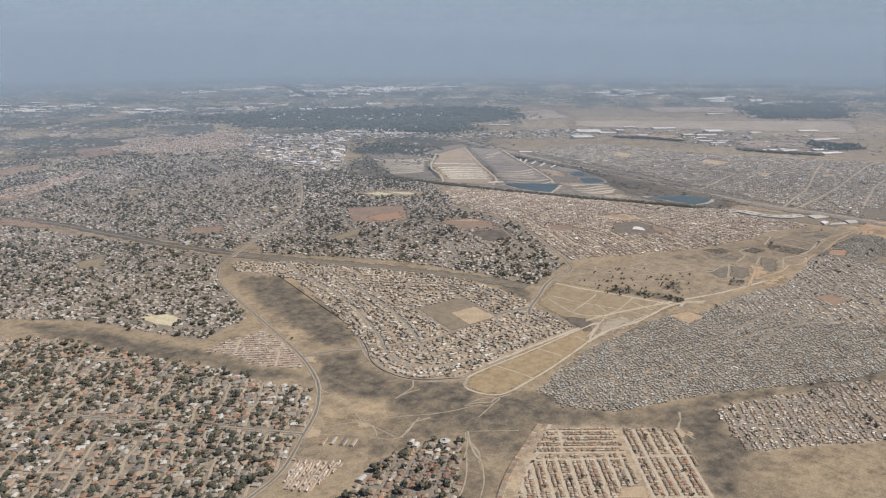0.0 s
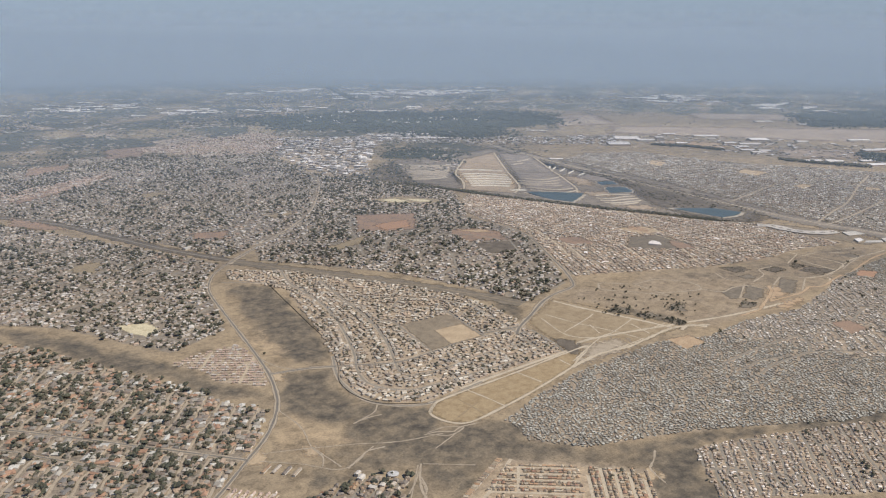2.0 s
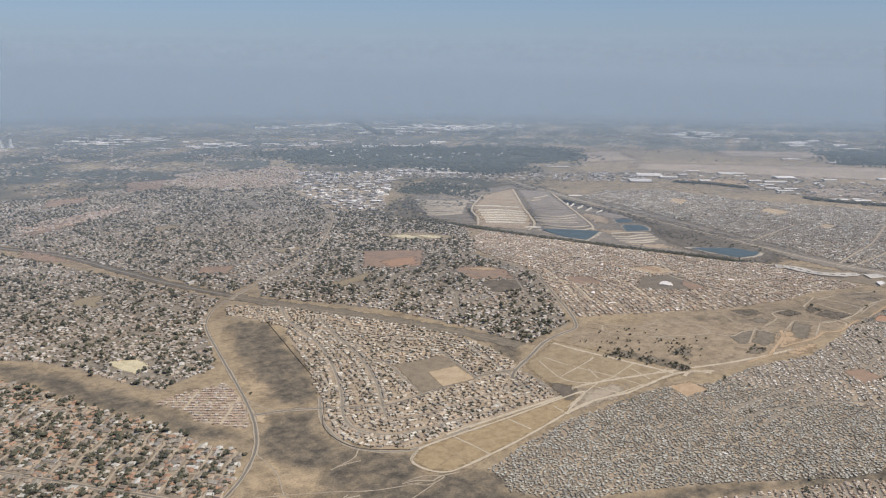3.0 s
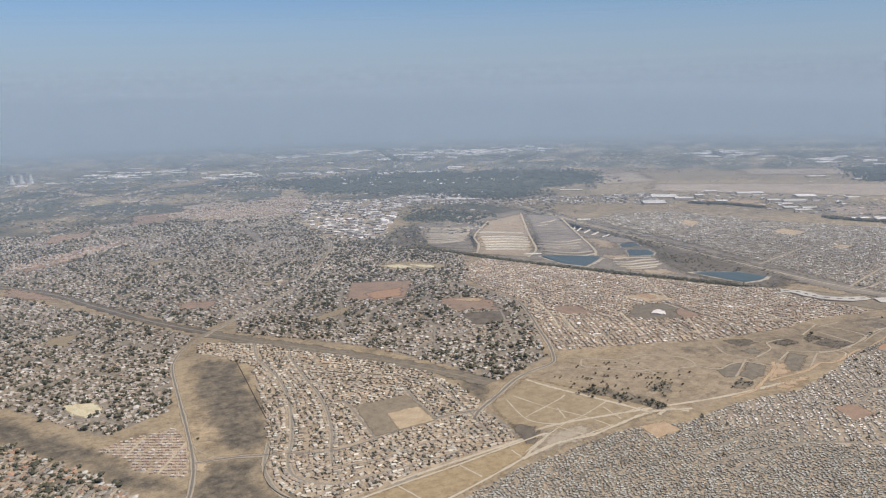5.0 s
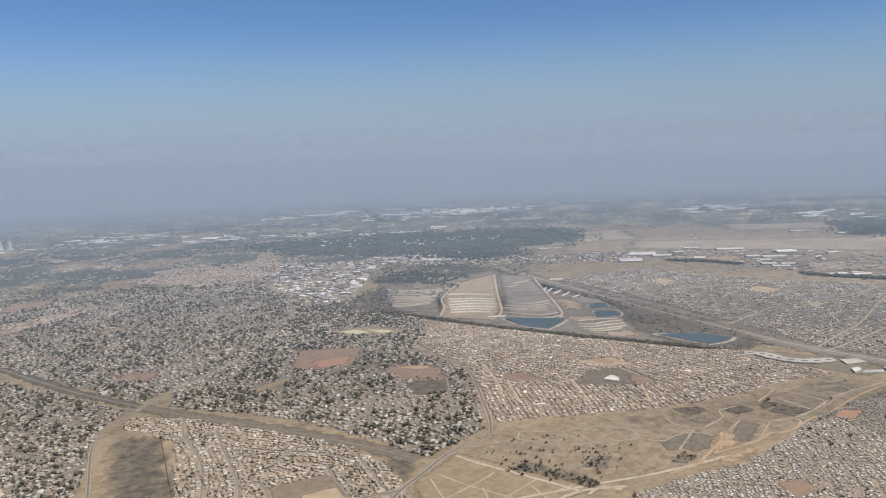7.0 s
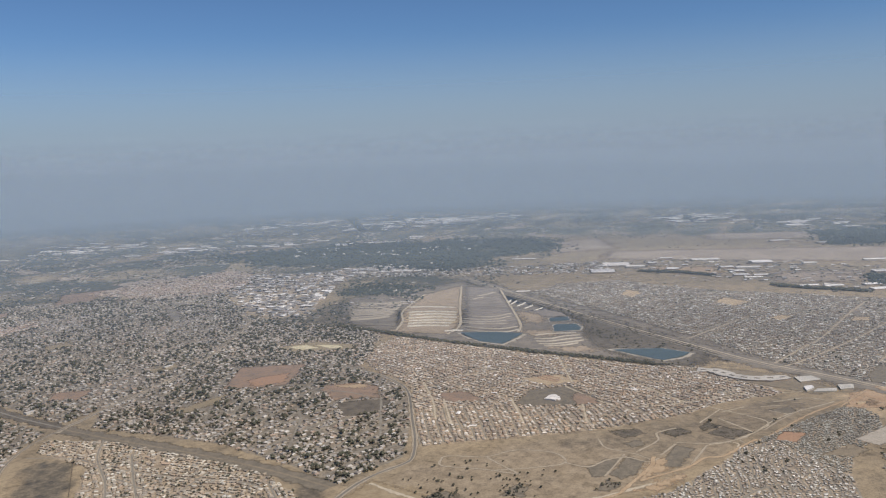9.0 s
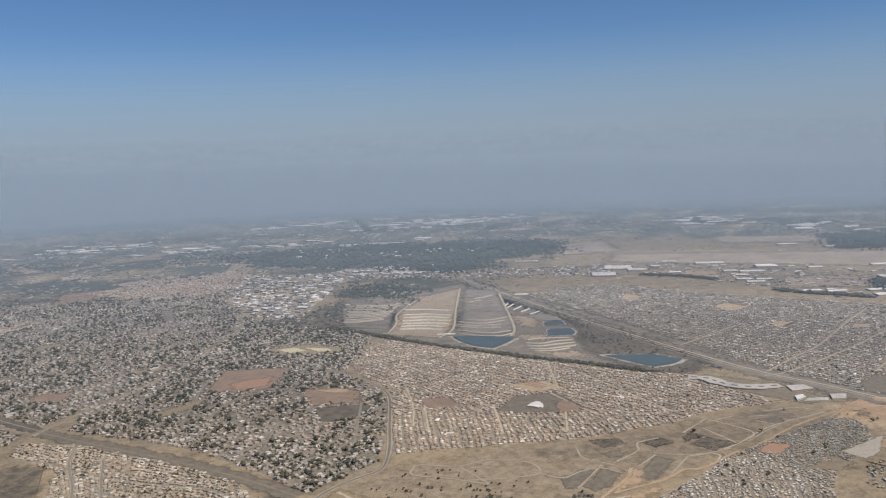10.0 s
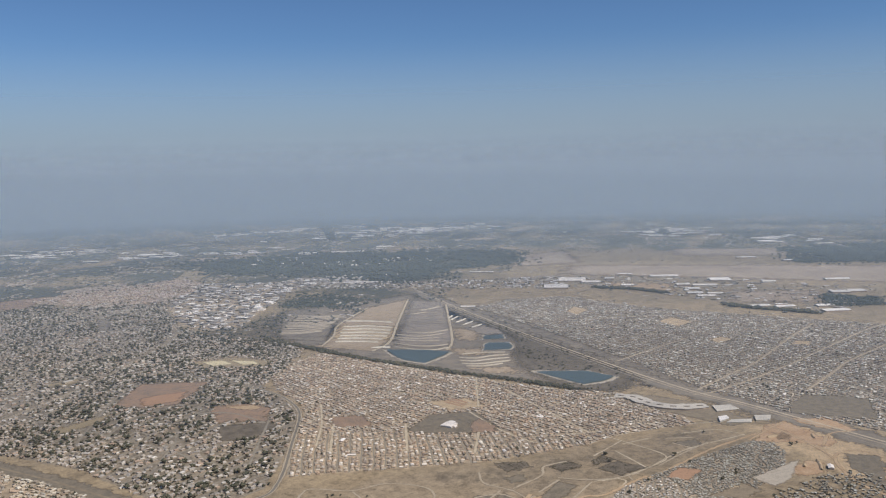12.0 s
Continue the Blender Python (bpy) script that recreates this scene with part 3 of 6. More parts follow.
BROWN_PLOTS = [[(976, 438), (998, 431), (989, 418), (976, 416)], [(804, 448), (821, 446), (816, 435), (802, 436)], [(744, 426), (767, 430), (777, 423), (742, 405), (734, 410)], [(747, 405), (785, 426), (786, 409), (762, 394), (747, 394)], [(788, 395), (833, 420), (839, 406), (798, 385)]]
BUSH_SPOTS = [[(616, 453), (634, 457), (639, 443), (625, 437)], [(628, 430), (646, 430), (642, 420), (629, 421)], [(636, 410), (649, 409), (649, 394), (638, 393)], [(661, 423), (672, 412), (688, 430), (676, 432)], [(717, 390), (738, 400), (741, 387), (725, 384)]]
BURN_ROWS = [(443, 269), (467, 258), (439, 214), (387, 194), (378, 203), (425, 245)]
VALLEY_BURNS = [BURN_ROWS, BURN_WEST, BURN_MID, BURN_LOW, BURN_BROAD, BURN_STREAM, [(268, 366), (290, 374), (305, 358), (289, 356)], [(339, 345), (357, 333), (348, 312), (330, 310), (327, 326)], [(458, 269), (471, 260), (454, 241), (436, 219), (420, 225), (413, 240), (432, 261)]]
BURNS = [*VALLEY_BURNS, [(565, 550), (568, 501), (541, 481), (550, 516)], [(622, 461), (640, 439), (652, 388), (636, 389), (624, 440)], MINE_BURN, WOOD_STREAM]

VALLEY_FLOOR = [(335, 400), (404, 335), (440, 275), (470, 262), (440, 215), (385, 190), (436, 258), (381, 324), (340, 320), (290, 290), (270, 285), (330, 350), (300, 372)]
MINE_LAND = [(890, 1090), (940, 1230), (1000, 1300), (1240, 1300), (1222, 1165), (1172, 925), (1134, 709), (1110, 600), (1060, 598), (1010, 690), (965, 775), (915, 905)]
EAST_PLOTS = [(1000, 316), (1035, 300), (1010, 240), (940, 225), (905, 290), (940, 312)]

# ---------------------------------------------------------------- ground
GOLD_GRASS = [[(309, 461), (317, 445), (319, 427), (330, 395), (325, 389), (298, 406), (274, 418), (287, 430)], [(372, 643), (373, 620), (372, 574), (363, 527), (340, 539), (349, 578)]]


def ground_material():
    n = Nodes("dry_veld")
    a = n.add("Attribute", attribute_name="cover_a").outputs["Color"]
    b = n.add("Attribute", attribute_name="cover_b").outputs["Color"]
    a, b = n.add("SeparateColor", {"Color": a}), n.add("SeparateColor", {"Color": b})
    broad, middle, grain = n.noise(170, 5.0, 0.6), n.noise(22, 7.0, 0.68), n.noise(1.3, 5.0, 0.72)
    c = n.ramp(n.span(middle, 0.32, 0.68), [(0.215, 0.160, 0.098), (0.283, 0.211, 0.129), (0.345, 0.258, 0.158)], "LINEAR")
    c = n.mix(n.span(broad, 0.44, 0.68, 0.0, 0.6), c, n.ramp(n.span(middle, 0.3, 0.7), [(0.12, 0.10, 0.075), (0.23, 0.185, 0.13)], "LINEAR"))

    def lay(c, weight, colours, spread=0.22, ragged=0.9, edge=middle):
        w = n.span(n.math("ADD", weight, n.math("MULTIPLY", n.math("SUBTRACT", edge, 0.5), ragged)), 0.5 - spread, 0.5 + spread)
        return n.mix(w, c, n.ramp(n.span(n.noise(9, 6.0, 0.7), 0.3, 0.7), colours, "LINEAR"))
    c = lay(c, a.outputs[1], [(0.168, 0.128, 0.086), (0.24, 0.183, 0.122), (0.325, 0.25, 0.167)])
    c = lay(c, b.outputs[1], [(0.235, 0.178, 0.12), (0.32, 0.245, 0.166), (0.405, 0.315, 0.218)], 0.12)
    c = lay(c, b.outputs[0], [(0.12, 0.098, 0.072), (0.185, 0.15, 0.11), (0.27, 0.218, 0.158)], 0.12)
    c = lay(c, b.outputs[2], [(0.055, 0.056, 0.042), (0.10, 0.094, 0.068)], 0.3)
    c = lay(c, a.outputs[0], [(0.070, 0.059, 0.045), (0.102, 0.085, 0.063), (0.146, 0.118, 0.083), (0.210, 0.165, 0.110)], 0.38, 1.6, n.noise(34, 7.0, 0.64))
    c = lay(c, a.outputs[2], [(0.36, 0.255, 0.15), (0.46, 0.335, 0.205)])
    c = n.mix(0.8, c, n.ramp(n.span(grain, 0.3, 0.7), [(0.6, 0.6, 0.6), (1.0, 1.0, 1.0), (1.3, 1.3, 1.3)], "LINEAR"), "MULTIPLY")
    c = n.mix(0.85, c, n.ramp(n.span(n.noise(5.5, 6.0, 0.75), 0.34, 0.66), [(0.78, 0.78, 0.78), (0.99, 0.99, 0.99), (1.15, 1.145, 1.13)], "LINEAR"), "MULTIPLY")
    return n.finish(c, 0.95, bump=grain, depth=0.25)


def build_ground():
    far_a, far_b = -np.geomspace(1, 9000, 16)[::-1], np.geomspace(1, 9000, 16)
    xs = np.concatenate([40 + far_a * 1.0, np.arange(46, 1300, 6.0), np.arange(1306, 2700, 28.0), 2700 + far_b])
    ys = np.concatenate([140 + far_a * 1.0, np.arange(146, 1300, 6.0), np.arange(1306, 2300, 28.0), 2300 + far_b])
    X, Y = [g.ravel() for g in np.meshgrid(xs, ys)]
    nx, ny = len(xs), len(ys)
    V = np.stack([X, Y, ground_z(X, Y)], 1)
    i = (np.arange(ny - 1)[:, None] * nx + np.arange(nx - 1)).ravel()
    F = np.stack([i, i + 1, i + nx + 1, i + nx], 1)
    ob = mesh_object("ground", V, F, [ground_material()], smooth=True)

    def most(polys, edge, rough=1.0):
        m = np.zeros(len(X))
        for p in polys:
            m = np.maximum(m, soft_mask(p, X, Y, edge, rough))
        return m
    burnt = np.maximum(0.95 * most(BURNS, 6), 0.78 * most([VALLEY_FLOOR], 14))
    burnt = np.maximum(burnt, 0.36 * most([COMMON_EAST], 20))
    straw = 0.6 * most([COMMON, PLOTS], 10)
    sand = np.maximum(most([DIGGINGS], 12), 0.4 * most([ROWS_SE], 4, 0.3))
    sand = np.maximum(sand, 0.42 * most(GOLD_GRASS, 9))
    red = np.maximum(most([FAR_TOWN, SUBURB_HILL, SUBURB_W, SUBURB_NW, SUBURB_N], 4, 0.3), 0.62 * most([SUBURB_SW, SUBURB_S], 5, 0.3))
    gardens = 0.5 * most([SUBURB_SW, SUBURB_S], 5, 0.3)
    yard = most([ROWS_SE, ROWS_E, SHACKS, SUBURB_MID, PINK_ROWS, TOWNSHIP, WORKS, MALL_YARD], 5, 0.3)
    yard = np.maximum(yard, gardens)
    wood = most(WOODS, 12)
    r, side = np.hypot(X - 210, Y + 30), np.degrees(np.arctan2(X - 210, Y + 30))
    plain = np.clip((r - 1250) / 500, 0, 1) * np.clip(0.72 + 0.55 * ripple(X, Y, 130) + 0.3 * ripple(X, Y, 47) - 1.1 * np.clip((side - 38) / 7, 0, 1) * np.clip((2500 - r) / 200, 0, 1), 0, 1) * (1 - np.maximum(yard, red))
    wood = np.maximum(wood, plain)
    for name, cols in (("cover_a", (burnt, straw, sand)), ("cover_b", (red, yard, wood))):
        at = ob.data.attributes.new(name, "FLOAT_COLOR", "POINT")
        at.data.foreach_set("color", np.stack([*cols, np.ones(len(X))], 1).astype(np.float32).ravel())
    tagged(ob, "dry winter grassland with burnt black patches and bare earth", "ground", "", "structure")


build_ground()


def haze_shell_material(name, density, low, fade_from, fade_to):
    """Aerial haze painted on a see-through shell: denser from the ground to eye height, thinning out above; shaded as
    if facing straight up.
    """
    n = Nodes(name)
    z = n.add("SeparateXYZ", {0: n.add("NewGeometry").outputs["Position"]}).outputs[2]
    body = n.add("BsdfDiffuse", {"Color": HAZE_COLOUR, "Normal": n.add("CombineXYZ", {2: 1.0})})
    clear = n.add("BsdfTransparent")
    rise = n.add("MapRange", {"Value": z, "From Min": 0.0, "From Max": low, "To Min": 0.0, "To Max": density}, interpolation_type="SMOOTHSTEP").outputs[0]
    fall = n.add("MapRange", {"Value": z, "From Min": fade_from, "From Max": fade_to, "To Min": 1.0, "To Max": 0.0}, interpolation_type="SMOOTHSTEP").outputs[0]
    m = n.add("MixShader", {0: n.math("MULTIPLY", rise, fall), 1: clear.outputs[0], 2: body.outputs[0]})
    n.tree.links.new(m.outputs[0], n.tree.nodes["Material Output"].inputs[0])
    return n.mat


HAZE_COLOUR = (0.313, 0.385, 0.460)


def build_haze_shells():
    """Sloping see-through shells that carry painted haze, one behind the other, each as dense as the air up to the
    next.
    """
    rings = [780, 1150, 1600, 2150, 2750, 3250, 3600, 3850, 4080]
    reach = [3300, 3000, 2900, 2500, 1500, 800, 450, 300, 1]      # metres over which the painted haze hides two thirds of what lies behind
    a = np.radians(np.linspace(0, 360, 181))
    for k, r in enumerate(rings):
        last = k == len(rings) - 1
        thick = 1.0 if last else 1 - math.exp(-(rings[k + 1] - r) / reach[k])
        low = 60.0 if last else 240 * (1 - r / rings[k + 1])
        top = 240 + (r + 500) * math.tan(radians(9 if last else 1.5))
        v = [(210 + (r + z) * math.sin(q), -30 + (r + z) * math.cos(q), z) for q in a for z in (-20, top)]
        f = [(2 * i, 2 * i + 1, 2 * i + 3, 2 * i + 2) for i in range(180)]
        tagged(mesh_object("backdrop", v, f, [haze_shell_material("haze", thick, low, 195, top)], smooth=True), "see-through shell painted as pale grey-blue haze over the far plain", "haze", "", "structure")


build_haze_shells()

# ---------------------------------------------------------------- roads, tracks and fields
for line, w in ((MAIN_ROAD, 3.3), (WEST_ROAD, 3.4), (NORTH_ROAD, 4.4), (MID_ROAD, 4.0), (SOUTH_ROAD, 2.6)):
    ribbon("road_verge", line, w, VERGE, 0.10, "pale dusty verge along a tarred road", category="verge", soft=True)
    ribbon("road", line, w * 0.46, TAR, 0.16, "grey tarred two-lane road between dusty verges")
for line in MID_STREETS:
    ribbon("road", line, 1.7, STREET, 0.11, "worn pale suburban street")
for line in HILL_ROADS:
    ribbon("road", line, 2.2, STREET, 0.12, "grey street under suburban trees")
for line in TOWN_ROADS:
    ribbon("road", line, 2.0, DUST, 0.12, "pale dusty township street", soft=True)
for line in SHACK_ROADS:
    ribbon("dirt_road", line, 1.7, STREET, 0.11, "dusty road between shacks", category="dirt road", soft=True)
for line in FAR_STREETS:
    ribbon("road", line, 3.4, VERGE, 0.11, "dusty through road of the township", soft=True)
for line in (RING, BEND_ONE, BEND_TWO):
    ribbon("road_verge", line, 3.6, VERGE, 0.08, "pale verge of a curving suburban street", category="verge", soft=True)
    ribbon("road", line, 1.6, STREET, 0.13, "worn grey curving suburban street")
ribbon("road_verge", [(440, 818), (452, 830), (483, 851), (569, 909), (640, 985), (774, 1194), (800, 1290)], 6.0, VERGE, 0.11, "broad pale verge beside a suburban main road", category="verge", soft=True)
ribbon("track_bed", CORRIDOR_WEST, 13, BURNT, 0.10, "dark burnt strip beside the railway line", category="railway", soft=True)
ribbon("track_bed", CORRIDOR_EAST, 15, SCRUB, 0.10, "brown dry strip of railway reserve", category="railway", soft=True)
ribbon("railway_line", CORRIDOR_EAST, 2.2, BROWN, 0.16, "dark railway line in a brown reserve", category="railway")
ribbon("railway_line", CORRIDOR_WEST, 2.2, STREET, 0.16, "grey service track beside the railway", category="railway")
patch("mine_ground", [(1134, 709), (1172, 925), (1222, 1165), (1250, 1120), (1218, 882), (1180, 687), (1147, 552), (1134, 440), (1118, 395), (1098, 440), (1112, 545)], MINESOIL, 0.08, "brown disturbed ground along the railway", category="mine land", wobble=3)
ribbon("track_bed", [(x + 5, y) for x, y in RAIL], 30, MINESOIL, 0.10, "brown railway reserve along the township", category="railway", soft=True)
for k, m, w in ((-4, STREET, 2.0), (3, VERGE, 2.2), (9, DUST, 2.6)):
    ribbon("railway_line", [(x + k, y) for x, y in RAIL], w, m, 0.18, "pale straight railway line and service road", category="railway")
def berm(points, width, height, material, label):
    """A long low ridge of tipped soil."""
    c = curve_through(points, 4.0)
    t = np.gradient(c, axis=0)
    t /= np.hypot(t[:, 0], t[:, 1])[:, None] + 1e-9
    s = np.stack([-t[:, 1], t[:, 0]], 1)
    k = np.linspace(0, math.pi, len(c))
    w = width / 2 * (0.55 + 0.45 * np.sin(k)) * (1 + 0.25 * ripple(c[:, 0], c[:, 1], 6))
    rows = [np.column_stack([c + s * w[:, None] * q, ground_z(c[:, 0], c[:, 1]) + h * height]) for q, h in ((-1, 0.0), (-0.3, 1.0), (0.3, 1.0), (1, 0.0))]
    n = len(c)
    f = [(j * n + i, j * n + i + 1, (j + 1) * n + i + 1, (j + 1) * n + i) for j in range(3) for i in range(n - 1)]
    return tagged(mesh_object("soil_ridge", np.vstack(rows), f, [material], smooth=True), label, "soil ridge", "ridges on the mine land", "structure")


ribbon("dirt_road", EDGE_ROAD, 3.0, DUST, 0.12, "pale dirt road along the grass field", category="dirt road", soft=True)
patch("field", OVAL, STRAW, 0.10, "golden dry grass field ringed by a dirt road", wobble=0.5)
patch("field", PLOTS, FALLOW, 0.10, "golden dry grass crossed by dirt tracks", wobble=1.0)
ribbon("dirt_road", [*OVAL[:6], *OVAL[6:], OVAL[0], OVAL[1]], 2.0, DUST, 0.17, "pale dirt road round the grass field", category="dirt road", step=2.5, soft=True)
PLOT_TRACKS = [[(515, 396), (566, 415), (584, 417), (618, 427)], [(570, 479), (575, 450), (586, 415), (590, 391)], [(552, 441), (590, 451), (603, 456)], [(561, 476), (550, 440), (554, 425), (564, 417)], [(558, 415), (561, 403), (565, 390)], [(547, 393), (572, 392), (592, 393)],
               [(609, 420), (604, 397)], [(604, 404), (632, 404)], [(573, 422), (581, 440)], [(423, 408), (425, 390), (426, 374)], [(469, 408), (471, 385)], [(509, 404), (508, 392)]]
FAINT_TRACKS = [[(409, 400), (409, 384), (408, 371)], [(389, 379), (416, 389)]]
BROAD_TRACKS = [[(506, 389), (540, 393), (571, 389), (594, 391), (630, 393), (660, 380)], [(630, 391), (620, 428), (606, 472), (600, 500)], [(631, 386), (646, 390), (654, 378)]]
COMMON_TRACKS = [[(695, 445), (677, 473), (659, 494), (665, 505), (674, 508), (696, 489), (724, 486), (744, 464), (737, 443), (712, 449), (682, 464)], [(696, 487), (695, 445)], [(742, 405), (786, 429)], [(737, 443), (745, 426), (764, 428), (782, 424), (788, 407), (801, 407)], [(807, 411), (836, 422)], [(796, 427), (830, 436), (845, 450), (868, 450)],
                 [(795, 468), (785, 448), (793, 425), (793, 404)], [(838, 426), (853, 410), (873, 401), (896, 399)], [(807, 382), (853, 405)], [(921, 402), (955, 411), (1000, 420)], [(884, 398), (879, 387)]]
PLOT_LINES = [[(941, 482), (943, 465), (943, 415), (906, 402)], [(943, 465), (915, 455), (895, 448)], [(906, 402), (969, 417), (1043, 416)], [(974, 436), (977, 415)], [(919, 448), (910, 405)], [(855, 405), (874, 400), (906, 402)], [(874, 400), (873, 390), (842, 380)], [(967, 457), (937, 458)], [(979, 448), (1000, 437)], [(1002, 451), (1035, 440), (1042, 422)], [(931, 481), (1018, 470), (1054, 456)]]
FAN_TRACKS = [[(727, 376), (759, 389), (783, 399), (800, 412)], [(896, 391), (878, 388), (843, 381), (829, 387), (807, 382), (780, 382), (756, 384)], [(888, 386), (926, 393), (988, 406), (1053, 411)], [(700, 377), (727, 376)]]
VALLEY_TRACKS = [[(345, 570), (342, 542), (351, 519), (376, 501)], [(309, 466), (308, 433), (300, 406), (299, 391), (293, 381)], [(272, 417), (296, 406), (322, 392), (344, 378), (371, 369)], [(268, 409), (285, 391), (301, 371), (329, 383)], [(336, 416), (355, 421), (363, 429)], [(364, 376), (377, 375), (386, 367), (372, 365), (363, 375)], [(339, 347), (361, 327)], [(338, 348), (324, 334), (310, 323)], [(329, 336), (324, 324), (316, 316)], [(356, 357), (386, 367)], [(300, 406), (301, 374)], [(336, 348), (300, 310), (275, 292)], [(443, 266), (434, 261), (428, 246)], [(328, 336), (322, 322), (304, 300), (289, 288)]]
patch("field", [(514, 390), (545, 410), (560, 408), (580, 401), (566, 389)], VERGE, 0.15, "bare sandy margin of the grass plots", wobble=4.0, soft=8.0)
for line in PLOT_TRACKS:
    ribbon("dirt_track", line, 1.15, DUST, 0.20, "pale footworn dirt track across dry grass", category="track", uneven=0.35, step=2.0, soft=True)
for line in FAINT_TRACKS:
    ribbon("dirt_track", line, 0.7, FALLOW, 0.20, "faint narrow path across golden grass", category="track", uneven=0.4, step=2.0, soft=True)
for line in BROAD_TRACKS:
    ribbon("dirt_track", line, 3.0, DUST, 0.19, "broad pale dirt track across dry grass", category="track", uneven=0.35, step=2.0, soft=True)
for line in COMMON_TRACKS:
    ribbon("dirt_track", line, 1.7, VERGE, 0.20, "pale worn dirt track across brown grass", category="track", uneven=0.35, step=2.5, soft=True)
for line in PLOT_LINES:
    ribbon("dirt_track", line, 1.4, DUST, 0.19, "pale dirt track between grassy plots", category="track", uneven=0.35, step=2.5, soft=True)
for line in FAN_TRACKS:
    ribbon("dirt_track", line, 2.6, ORANGE, 0.22, "orange footworn dirt track across dry grass", category="track", uneven=0.35, step=2.5, soft=True)
for p in ([(760, 388), (792, 408), (802, 404), (786, 386)], [(745, 372), (769, 376), (788, 373), (776, 367), (752, 365)]):
    patch("field", p, ORANGE, 0.15, "orange worn bare earth where tracks meet", wobble=4.0, soft=6.0)
for p in BROWN_PLOTS:
    patch("field", p, SCRUB, 0.12, "brown plot of rough dry grass", wobble=1.0)
for p in BUSH_SPOTS:
    patch("field", p, SCRUB, 0.13, "dark scorched ground under bushes", wobble=2.0)
for p in ([(258, 412), (266, 424), (276, 420), (268, 404)], [(327, 512), (335, 524), (342, 516), (334, 506)], [(296, 410), (304, 402), (300, 392), (291, 398)], [(420, 262), (434, 262), (432, 250), (424, 252)]):
    patch("field", p, SAND, 0.09, "bare sandy ground where paths meet", wobble=2.0, soft=3.5)
for line in VALLEY_TRACKS:
    ribbon("dirt_track", line, 0.85, VERGE, 0.12, "narrow pale footpath across burnt grass", category="track", uneven=0.4, step=2.5, soft=True)
for line in [[(361, 375), (370, 373), (378, 367), (384, 369), (397, 366)], [(453, 273), (445, 267), (435, 262)], [(336, 416), (348, 417), (357, 415)], [(338, 348), (327, 334), (320, 322), (318, 316)], [(303, 370), (315, 376), (323, 380), (334, 378)]]:
    ribbon("dirt_track", line, 1.2, VERGE, 0.13, "winding pale path across burnt grass", category="track", uneven=0.4, step=2.5, soft=True)
patch("field", SCHOOL_FIELD, BROWN, 0.10, "brown dry school field")
patch("field", [(477, 513), (502, 509), (497, 478), (468, 481)], SAND, 0.16, "bare ochre sand sports pitch", wobble=0.3)
patch("field", RED_FIELD, RED, 0.10, "red-brown bare earth field")
patch("field", [(635, 835), (679, 827), (660, 794), (629, 801)], REDCORE, 0.16, "bright orange-red bare earth", wobble=2.5)
patch("field", HALL_FIELD, SCRUB, 0.10, "dark brown rough grass round a white hall", wobble=1.5)
patch("field", [(862, 575), (880, 585), (877, 556), (868, 545), (850, 552)], RED, 0.16, "red-brown bare earth by the hall", wobble=1.5)
patch("field", ORANGE_YARD, RED, 0.10, "reddish-brown bare earth yard", wobble=2.5)
patch("field", PALE_YARD, SAND, 0.10, "pale sandy yard among small houses", wobble=2.5)
patch("field", TWIN_PITCH, DRY, 0.10, "brown sports ground with two pale pitches")
patch("field", [(745, 983), (770, 983), (772, 948), (748, 950)], PALE, 0.16, "pale yellow sports pitch", wobble=0.5)
patch("field", [(778, 975), (800, 950), (797, 928), (780, 935)], PALE, 0.16, "pale yellow sports pitch", wobble=0.5)
patch("field", HILL_FIELD, RED, 0.10, "reddish-brown bare field among trees", wobble=3.0, soft=5.0)
patch("field", [(690, 742), (716, 730), (718, 716), (700, 722)], ORANGE, 0.15, "orange bare earth strip among trees", wobble=2.0)
patch("field", HILL_BURN, BURNT, 0.10, "black burnt field among trees", wobble=1.5)
patch("field", YELLOW_FIELD, PALE, 0.10, "pale yellow dry sports field")
patch("field", SHACK_PITCH, ORANGE, 0.12, "bare ochre football pitch beside shacks")
patch("field", INNER_PITCH, RED, 0.12, "red-brown bare earth pitch among shacks")
patch("field", ORANGE_PITCH, REDCORE, 0.12, "bright orange bare earth pitch among shacks")
patch("field", ROWS_YARD, SAND, 0.12, "ochre sandy open ground among row houses")
patch("field", MALL_YARD, BROWN, 0.10, "grey paved yard round long sheds", category="yard")
patch("field", [(536, 438), (546, 423), (540, 411), (528, 403), (523, 406)], BURNT, 0.14, "black burnt corner of grass", wobble=1.5)
for p in FAR_FIELDS:
    patch("field", p, SAND, 0.12, "pale dry field within the township")
for p, k in BARE_LOTS:
    patch("field", p, (DRY, RED, PALE, MINESOIL)[k], 0.12, ("brown bare lot among trees and houses", "reddish bare lot among trees and houses", "pale dry field among trees and houses", "dark brown open ground by a stream")[k], wobble=3)
patch("field", [(1588, 1158), (1660, 1060), (1605, 1000), (1548, 1050)], ORANGE, 0.3, "pinkish bare earth between warehouses", wobble=8, soft=10)
for p in TAN_FIELDS:
    patch("field", p, TANFIELD, 0.3, "broad tan dry field", wobble=16, soft=22)
patch("mine_ground", MINE_LAND, MINESOIL, 0.06, "brown disturbed mine land with sparse grass", category="mine land", wobble=7)
patch("field", MINE_BURN, BURNT, 0.12, "black burnt bush on mine land", wobble=5)
for p in BURN_PLOTS:
    patch("field", p, BURNT, 0.14, "black burnt plot of rough grass", wobble=1.5)
